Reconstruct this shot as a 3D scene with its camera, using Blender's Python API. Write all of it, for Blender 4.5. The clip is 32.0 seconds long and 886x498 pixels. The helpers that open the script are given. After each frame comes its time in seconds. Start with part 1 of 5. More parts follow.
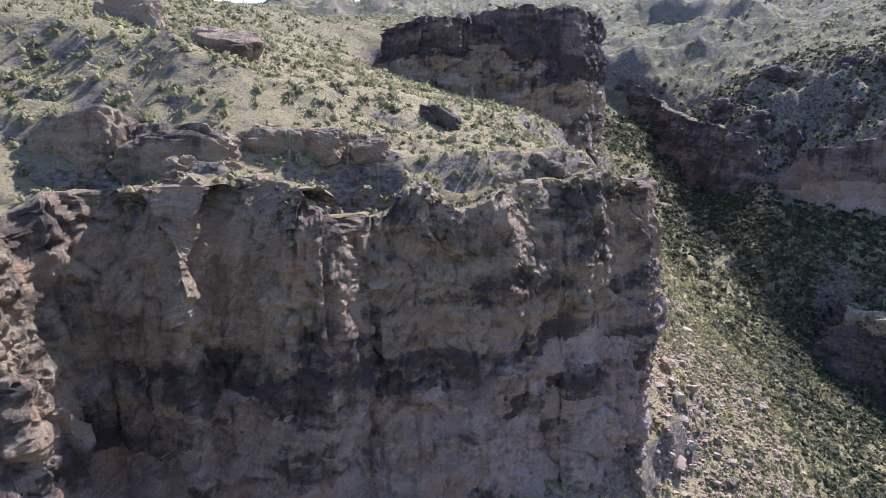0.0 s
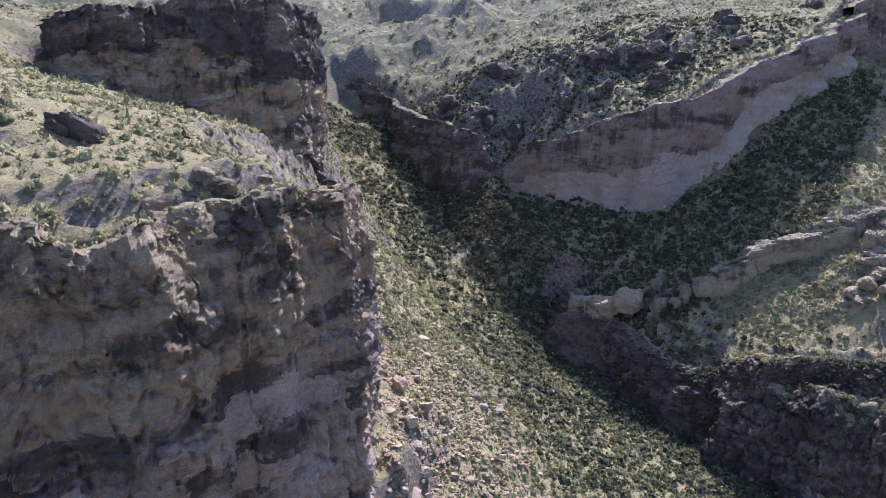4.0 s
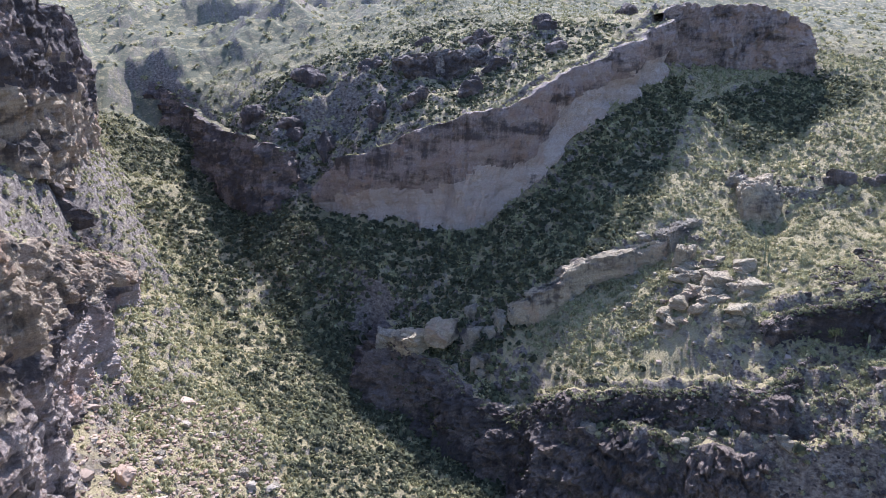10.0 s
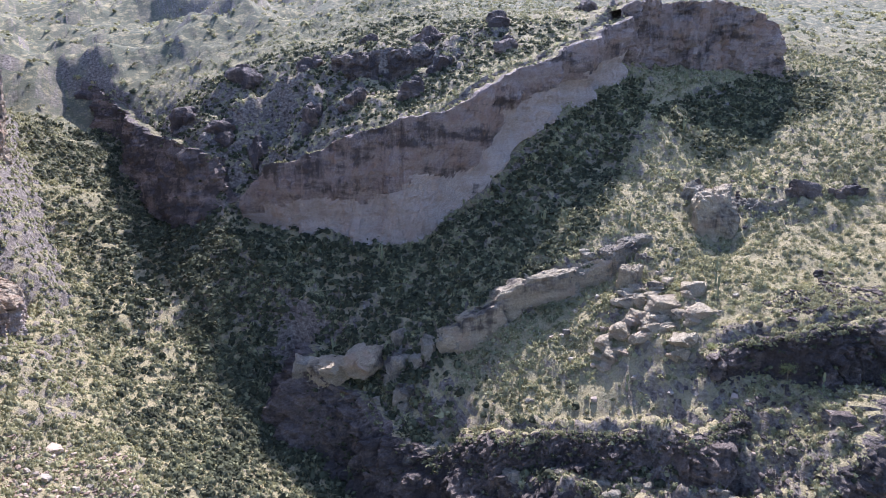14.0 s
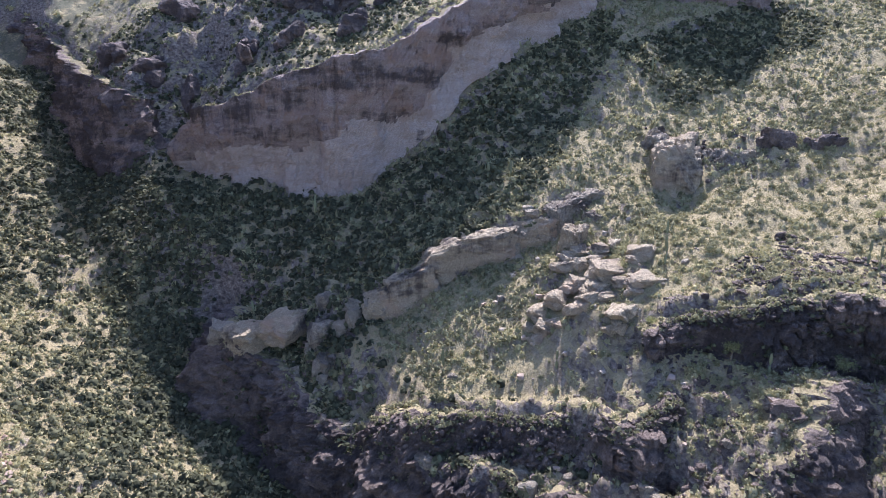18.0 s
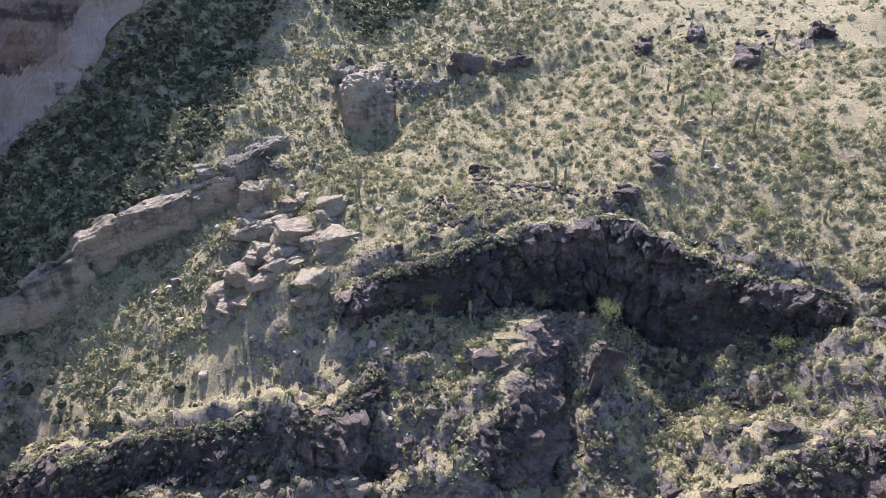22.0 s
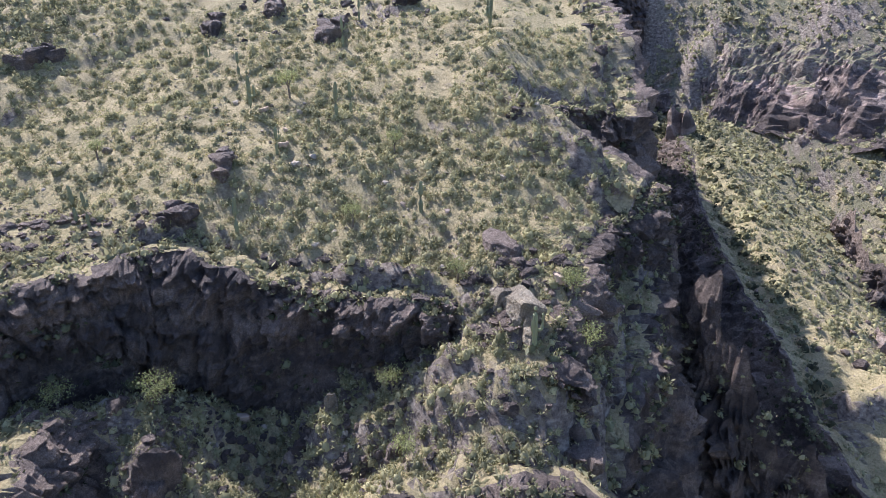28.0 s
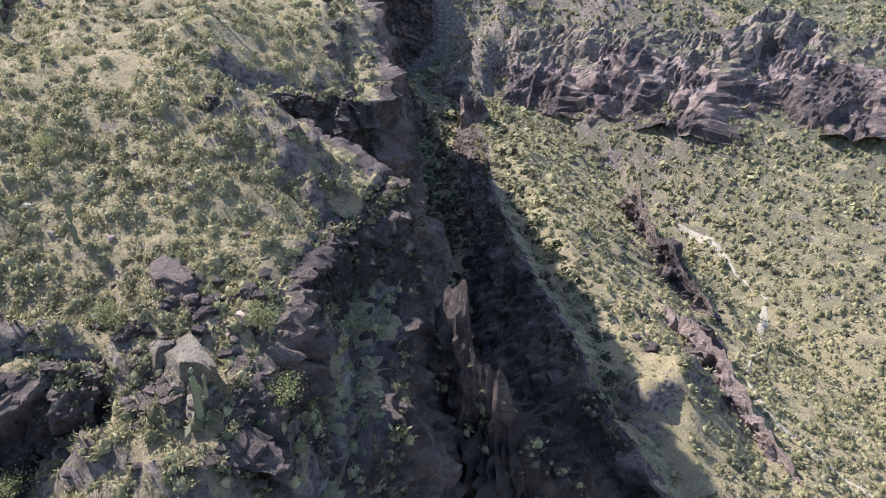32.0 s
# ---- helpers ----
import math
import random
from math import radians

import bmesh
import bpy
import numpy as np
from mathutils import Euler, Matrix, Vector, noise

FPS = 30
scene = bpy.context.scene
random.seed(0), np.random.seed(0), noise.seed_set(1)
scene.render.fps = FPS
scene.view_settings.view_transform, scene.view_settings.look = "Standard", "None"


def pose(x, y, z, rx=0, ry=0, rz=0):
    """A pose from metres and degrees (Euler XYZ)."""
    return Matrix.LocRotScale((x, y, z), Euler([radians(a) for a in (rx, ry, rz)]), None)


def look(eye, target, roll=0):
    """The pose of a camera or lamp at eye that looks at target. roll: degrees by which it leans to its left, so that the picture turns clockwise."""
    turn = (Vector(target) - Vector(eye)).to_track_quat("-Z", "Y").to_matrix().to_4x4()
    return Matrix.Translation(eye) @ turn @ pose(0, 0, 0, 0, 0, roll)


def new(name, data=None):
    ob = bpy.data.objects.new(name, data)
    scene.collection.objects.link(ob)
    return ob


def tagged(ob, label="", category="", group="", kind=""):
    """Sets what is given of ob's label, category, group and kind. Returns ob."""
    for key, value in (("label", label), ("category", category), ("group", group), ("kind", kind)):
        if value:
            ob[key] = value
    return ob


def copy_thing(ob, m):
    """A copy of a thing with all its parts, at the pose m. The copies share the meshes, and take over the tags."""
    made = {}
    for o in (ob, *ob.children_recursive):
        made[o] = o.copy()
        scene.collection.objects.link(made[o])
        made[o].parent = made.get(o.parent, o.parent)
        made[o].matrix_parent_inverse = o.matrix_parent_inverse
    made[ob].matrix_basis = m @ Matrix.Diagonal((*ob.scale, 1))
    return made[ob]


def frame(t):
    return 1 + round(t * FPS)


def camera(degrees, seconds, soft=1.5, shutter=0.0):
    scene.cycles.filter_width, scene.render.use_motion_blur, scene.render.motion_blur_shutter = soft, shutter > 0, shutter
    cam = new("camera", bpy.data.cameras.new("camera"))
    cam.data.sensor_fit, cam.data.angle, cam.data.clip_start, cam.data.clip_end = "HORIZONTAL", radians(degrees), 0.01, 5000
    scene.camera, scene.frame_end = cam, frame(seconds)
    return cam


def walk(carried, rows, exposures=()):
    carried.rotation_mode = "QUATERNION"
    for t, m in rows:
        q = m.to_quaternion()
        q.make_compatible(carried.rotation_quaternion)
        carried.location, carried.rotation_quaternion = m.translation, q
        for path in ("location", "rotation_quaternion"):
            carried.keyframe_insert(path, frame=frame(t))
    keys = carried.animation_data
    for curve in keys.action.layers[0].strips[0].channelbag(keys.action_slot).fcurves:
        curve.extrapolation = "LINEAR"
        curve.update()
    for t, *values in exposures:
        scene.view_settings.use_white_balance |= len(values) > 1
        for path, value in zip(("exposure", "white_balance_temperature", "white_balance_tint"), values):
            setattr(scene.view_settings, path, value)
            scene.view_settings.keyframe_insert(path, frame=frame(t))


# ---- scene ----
cam = camera(65.70, 32.0, soft=0.75)
PATH = [  # seconds, place, yaw, pitch, roll
    (0, 0.00, 0.00, -0.00, 0.00, -15.00, 0.00),
    (0.5, 1.79, 2.14, -0.10, -0.15, -14.98, 0.03),
    (1, 3.59, 4.26, -0.16, -0.33, -15.02, 0.08),
    (1.5, 5.33, 6.29, -0.19, -0.49, -15.03, 0.07),
    (2, 7.10, 8.18, -0.16, -0.86, -15.08, 0.14),
    (2.5, 8.89, 9.89, -0.18, -4.63, -15.11, 0.05),
    (3, 10.64, 11.65, -0.34, -9.90, -15.09, -0.07),
    (3.5, 12.45, 13.52, -0.49, -15.00, -15.06, -0.24),
    (4, 14.29, 15.33, -0.56, -19.71, -15.10, -0.23),
    (4.5, 16.25, 17.03, -0.61, -24.07, -15.09, -0.25),
    (6.5, 25.19, 23.22, -1.47, -30.34, -14.69, -0.35),
    (7, 27.47, 24.39, -1.53, -30.44, -14.62, -0.25),
    (7.5, 29.79, 25.30, -1.54, -30.50, -14.58, -0.25),
    (8, 32.21, 26.18, -1.61, -30.54, -14.51, -0.17),
    (8.5, 34.70, 26.99, -1.69, -30.59, -14.44, -0.16),
    (9, 37.28, 27.80, -1.65, -30.61, -14.45, -0.11),
    (9.5, 40.01, 28.61, -1.44, -30.63, -14.48, -0.10),
    (10, 42.72, 29.38, -1.21, -30.61, -14.52, -0.09),
    (10.5, 45.33, 30.13, -1.02, -30.62, -14.54, -0.10),
    (11, 47.86, 30.95, -0.88, -30.67, -14.55, -0.03),
    (11.5, 50.58, 31.87, -0.80, -30.69, -14.58, -0.02),
    (12, 53.51, 32.80, -0.79, -30.65, -14.62, -0.04),
    (12.5, 56.67, 33.77, -0.78, -31.01, -14.62, 0.05),
    (13, 59.51, 34.48, -0.67, -31.31, -14.63, -0.05),
    (13.5, 62.18, 35.14, -0.53, -31.30, -14.67, 0.03),
    (14, 64.91, 35.79, -0.43, -31.31, -14.70, 0.04),
    (14.5, 67.64, 36.27, -0.31, -31.22, -14.74, 0.00),
    (16.5, 78.84, 38.62, 0.22, -31.03, -14.87, 0.06),
    (17, 81.50, 39.23, 0.14, -30.98, -14.84, 0.09),
    (17.5, 84.06, 39.86, -0.08, -30.96, -16.53, 0.16),
    (18, 86.80, 40.56, -0.06, -30.88, -20.03, 0.11),
    (18.5, 89.60, 41.24, 0.13, -30.77, -23.56, 0.08),
    (19, 92.43, 42.05, 0.26, -30.70, -24.77, 0.05),
    (19.5, 95.12, 42.77, -0.12, -33.38, -24.87, -0.03),
    (20, 97.79, 43.38, -0.74, -36.11, -24.93, -0.04),
    (20.5, 100.40, 44.03, -1.47, -38.59, -24.89, -0.01),
    (21, 103.05, 44.67, -2.23, -41.53, -24.86, 0.07),
    (21.5, 105.89, 44.97, -2.93, -46.66, -24.88, 0.06),
    (22, 108.53, 45.44, -3.59, -52.03, -24.88, 0.01),
    (22.5, 111.21, 45.72, -4.24, -54.01, -24.84, 0.03),
    (23, 113.85, 45.85, -4.83, -56.64, -24.88, 0.07),
    (23.5, 116.56, 45.84, -5.49, -59.12, -24.84, -0.00),
    (24, 119.33, 45.67, -6.17, -60.09, -24.81, 0.04),
    (24.5, 122.09, 45.32, -6.97, -61.59, -24.72, 0.04),
    (26.5, 132.63, 43.12, -10.01, -69.87, -24.38, 0.17),
    (27, 135.23, 42.30, -10.66, -73.59, -24.43, 0.23),
    (27.5, 137.80, 41.39, -11.38, -76.24, -24.39, 0.19),
    (28, 140.32, 40.34, -12.05, -78.39, -24.38, 0.21),
    (28.5, 142.74, 39.16, -12.72, -81.18, -24.38, 0.19),
    (29, 145.20, 37.87, -13.44, -83.64, -24.34, 0.15),
    (29.5, 147.40, 36.50, -14.09, -85.11, -24.32, 0.07),
    (30, 149.58, 35.09, -14.67, -86.76, -24.35, 0.16),
    (30.5, 151.81, 33.63, -15.26, -88.24, -24.42, 0.27),
    (31, 153.88, 32.00, -15.89, -89.78, -24.44, 0.30),
    (31.5, 155.89, 30.33, -16.50, -91.72, -24.47, 0.35),
    (32, 157.93, 28.46, -17.26, -92.65, -24.43, 0.24),
]
EXPOSURE = [(0, 0.74, 5350, 22), (4.5, 0.80, 5300, 21), (9, 1.0, 5230, 19), (17, 1.16, 5350, 24), (22, 1.13, 5470, 23), (27, 1.04, 5470, 20), (32, 1.0, 5570, 18)]
walk(cam, [(t, pose(x, y, z, 0, 0, yaw) @ pose(0, 0, 0, 90 + pitch) @ pose(0, 0, 0, 0, 0, roll)) for t, x, y, z, yaw, pitch, roll in PATH], EXPOSURE)
# ---- end of camera

# ---- light ----
SUN_YAW, SUN_UP = 40.0, 45.5  # degrees east of +y, and above the horizon
world = bpy.data.worlds.new("sky")
scene.world = world
world.use_nodes = True
wn = world.node_tree.nodes
sky = wn.new("ShaderNodeTexSky")
sky.sky_type, sky.sun_disc = "NISHITA", False
sky.sun_elevation, sky.sun_rotation = radians(SUN_UP), radians(SUN_YAW)
sky.altitude, sky.dust_density = 600, 1.5
wn["Background"].inputs["Strength"].default_value = 0.145
world.node_tree.links.new(sky.outputs["Color"], wn["Background"].inputs["Color"])
sun = new("sun", bpy.data.lights.new("sun", "SUN"))
sun.data.energy, sun.data.angle, sun.data.color = 5.0, radians(0.53), (1.0, 0.93, 0.81)
sun_way = Vector((math.sin(radians(SUN_YAW)) * math.cos(radians(SUN_UP)), math.cos(radians(SUN_YAW)) * math.cos(radians(SUN_UP)), math.sin(radians(SUN_UP))))
sun.matrix_world = look(sun_way * 300, (0, 0, 0))


# ---- noise on arrays ----
def lattice(i, j, k, seed):
    h = (i * 374761393 + j * 668265263 + k * 2147483647 + seed * 1274126177) & 0xFFFFFFFF
    h = ((h ^ (h >> 13)) * 1274126177) & 0xFFFFFFFF
    h = ((h ^ (h >> 16)) * 2246822519) & 0xFFFFFFFF
    return ((h ^ (h >> 15)) & 0xFFFF) / 32767.5 - 1.0


def smooth_noise(x, y, z, seed=0):
    x, y, z = np.broadcast_arrays(np.asarray(x, float), np.asarray(y, float), np.asarray(z, float))
    xi, yi, zi = np.floor(x).astype(np.int64), np.floor(y).astype(np.int64), np.floor(z).astype(np.int64)
    u, v, w = x - xi, y - yi, z - zi
    u, v, w = (a * a * (3 - 2 * a) for a in (u, v, w))
    out = 0.0
    for a in (0, 1):
        for b in (0, 1):
            for c in (0, 1):
                weight = (u if a else 1 - u) * (v if b else 1 - v) * (w if c else 1 - w)
                out = out + weight * lattice(xi + a, yi + b, zi + c, seed)
    return out


def fractal(x, y, z, octaves=4, seed=0, gain=0.5):
    out, amp = 0.0, 1.0
    for n in range(octaves):
        out = out + amp * smooth_noise(x, y, z, seed + n * 17)
        x, y, z, amp = x * 2.03 + 5.1, y * 2.03 + 1.7, z * 2.03 + 9.2, amp * gain
    return out


def ridged(x, y, z, octaves=4, seed=0, gain=0.5):
    out, amp = 0.0, 1.0
    for n in range(octaves):
        out = out + amp * (1 - 2 * np.abs(smooth_noise(x, y, z, seed + n * 31)))
        x, y, z, amp = x * 2.07 + 3.3, y * 2.07 + 8.1, z * 2.07 + 2.9, amp * gain
    return out


def cells(x, y, z, seed=0):
    """Angular blocks: a value for the block that each place lies in, and how near its joint is (0 at the joint)."""
    shape = np.shape(x)
    x, y, z = (np.ravel(a) for a in np.broadcast_arrays(x, y, z))
    xi, yi, zi = np.floor(x).astype(np.int64), np.floor(y).astype(np.int64), np.floor(z).astype(np.int64)
    best, second, value = np.full(x.size, 9.0), np.full(x.size, 9.0), np.zeros(x.size)
    for a in (-1, 0, 1):
        for b in (-1, 0, 1):
            for c in (-1, 0, 1):
                i, j, k = xi + a, yi + b, zi + c
                d = np.sqrt((i + 0.5 + 0.45 * lattice(i, j, k, seed) - x) ** 2 + (j + 0.5 + 0.45 * lattice(i, j, k, seed + 1) - y) ** 2
                            + (k + 0.5 + 0.45 * lattice(i, j, k, seed + 2) - z) ** 2)
                near = d < best
                second = np.where(near, best, np.minimum(second, d))
                value = np.where(near, lattice(i, j, k, seed + 3), value)
                best = np.where(near, d, best)
    return value.reshape(shape), (second - best).reshape(shape)


# ---- the plan: cliffs, as rows of x, y, height of the lip, height of the foot, with the high ground on the left hand ----
CLIFFS = {
    "bluff": [(-130, 44, -10, -62), (-80, 46, -14, -62), (-52, 52, -17, -62), (-42, 60, -18, -62), (-41, 67, -17.5, -62), (-44, 74, -16.5, -62), (-41, 78, -16.5, -62),
              (-35, 78.5, -15.5, -62), (-30, 75, -16, -62), (-27.5, 79.5, -16, -62), (-23, 79, -15.5, -62), (-19, 76, -16.5, -62), (-13.5, 76, -18, -62), (-11.5, 79, -18, -62), (-10.5, 85.5, -17.5, -62),
              (-4, 86.5, -17.5, -62), (2, 88, -18, -62), (9, 90.5, -18, -63), (14.5, 93, -18, -63), (17, 98, -16, -63), (21, 98.5, -15, -64), (29, 103.5, -16, -65), (34.5, 107.5, -20, -66),
              (37, 116, -19, -63), (39, 132, -22, -60), (43, 152, -28, -54), (49, 178, -36, -52), (55, 200, -42, -54), (59, 214, -46, -54)],
    "mesa": [(-17, 208, 9, -4), (-12, 197, 11, -5), (0, 200, 13, -8), (8, 204, 13.5, -10), (15, 207, 14.5, -12), (20, 200, 15, -13), (33, 203, 15.5, -16), (45, 220, 15, -22),
             (53, 250, 14, -24), (57, 282, 12, -20), (52, 340, 8, -8)],
    "alcove_west": [(92, 362, -4, -8), (94, 345, -8, -16), (97, 325, -15, -27), (101, 303, -20, -36), (105, 283, -22, -44), (107, 266, -23, -49), (109, 257, -25, -50), (113, 250, -27, -47), (117, 252, -28, -38)],
    "alcove": [(118, 239, -37, -46), (121, 236, -32, -47), (124, 231, -28.5, -47), (132, 219, -24, -46.5), (145, 206, -17, -46), (150, 199, -14.5, -47), (160, 195, -11.5, -43), (172, 192.5, -5.5, -33), (182, 193, -2, -20), (190, 193.5, 0.5, -16),
               (202, 195, 4, -11), (220, 198, 10.5, -7), (233, 201, 16, -1)],
    "upper_band": [(154, 252, 3, 0), (161, 247, 4.5, -6), (170, 243, 5, -7), (181, 239, 5.5, -4), (187, 238, 5, 1)],
    "tower": [(233, 203, 18, 1), (245, 207, 21, 2), (257, 205, 22, 1), (266, 195, 21, 0), (274, 186, 18.5, -2), (284, 183, 14, -1), (290, 184, 10, 1), (294, 192, 7, 3)],
    "ledge": [(139, 159.5, -59, -63), (145, 157, -55, -62), (153, 155.5, -51, -58), (161, 154, -47.5, -54.5), (168, 150, -45.5, -52), (176, 146.5, -43, -48.5), (184, 146.5, -40, -44)],
    "nose": [(121, 193, -68, -76), (115, 186, -67.5, -77), (112, 179, -67, -79), (113.5, 171, -66.5, -82), (117, 164, -70, -85), (120.5, 156, -73, -87), (121.5, 148, -75, -88), (122.5, 141, -75.5, -89), (126, 136, -73.5, -90),
             (128, 128, -73, -90), (132, 120, -72, -90), (137, 111, -69.5, -90), (142, 104, -70, -91), (148, 96, -71, -91), (153, 89, -70, -91)],
    "spur_step": [(128.5, 136, -69.5, -74), (135, 127.5, -66.5, -73), (141, 119.5, -65, -71), (148, 110, -63.5, -70), (156, 104, -61.5, -67), (165, 100, -58, -62)],
    "black": [(166, 109, -52, -56), (176, 102, -47.5, -55), (184, 97, -44.3, -55), (191, 92, -43, -56), (198, 84, -43.3, -58), (200, 76, -45, -60), (199.5, 68, -46.5, -60), (199.5, 60, -46, -56), (198.5, 52, -46.5, -51.5)],
    "gorge_north": [(174, 27, -76, -90), (182, 30, -65, -92), (190, 31.5, -59, -93), (197, 31, -55.5, -94), (204, 28.5, -53.5, -94), (211, 28, -51, -93), (218, 27, -49.5, -92), (224, 26, -47, -91), (229, 30, -40, -90),
                    (231, 37, -36.5, -78), (234, 44, -33, -62), (238, 45, -32.5, -60), (240.5, 39, -34.5, -72), (242, 33, -36, -88), (248, 31, -35, -90), (262, 34, -27, -88), (280, 38, -22, -87),
                    (300, 41, -19, -86), (330, 42, -24, -82), (348, 40, -26, -79), (362, 36, -36, -76), (375, 28, -62, -74)],
    "gorge_shoulder": [(193, 39.5, -48.5, -51.5), (199, 39.3, -46, -50.5), (205, 38.3, -44.7, -50.3), (210, 38.7, -43.6, -50), (214, 37.5, -43, -49.5), (218, 35, -42.3, -49), (222, 31.5, -41.5, -48.5), (225.5, 28.5, -41, -47)],
    "knoll_step": [(162, 82, -61, -66), (169, 80.5, -57.5, -66.5), (175, 81.5, -55, -65), (181, 83, -53.2, -61.5), (185.5, 84, -53.5, -57)],
    "bench_drop": [(169, 63, -67, -72), (175, 54, -61.5, -72), (179, 47, -56.5, -72), (182, 41, -54, -71), (184, 35, -55.5, -70), (187, 31.5, -58.5, -66)],
    "gorge_head": [(396, 84, -16, -34), (412, 70, -16, -54), (422, 52, -16, -62), (426, 34, -22, -64), (424, 20, -34, -62)],
    "far_wall": [(402, 24, -64, -67), (405, 13, -59, -68), (409, 2, -53, -69), (410, -10, -47, -69), (405, -22, -44, -67), (396, -34, -47, -66), (393, -46, -44, -66), (382, -56, -46, -67), (374, -70, -44, -67), (379, -82, -39, -62),
                 (368, -96, -42, -64), (358, -112, -43, -65), (366, -128, -40, -61), (350, -150, -44, -65), (340, -162, -62, -64)],
    "gorge_south": [(390, 9, -68, -70), (380, 9, -69, -74), (330, 9.5, -74, -85), (285, 6, -78, -92), (250, 1, -81.5, -95), (240, -1, -83, -96), (226, -6, -88, -97), (212, -13, -94, -98), (204, -19, -98.5, -99.5)],
}
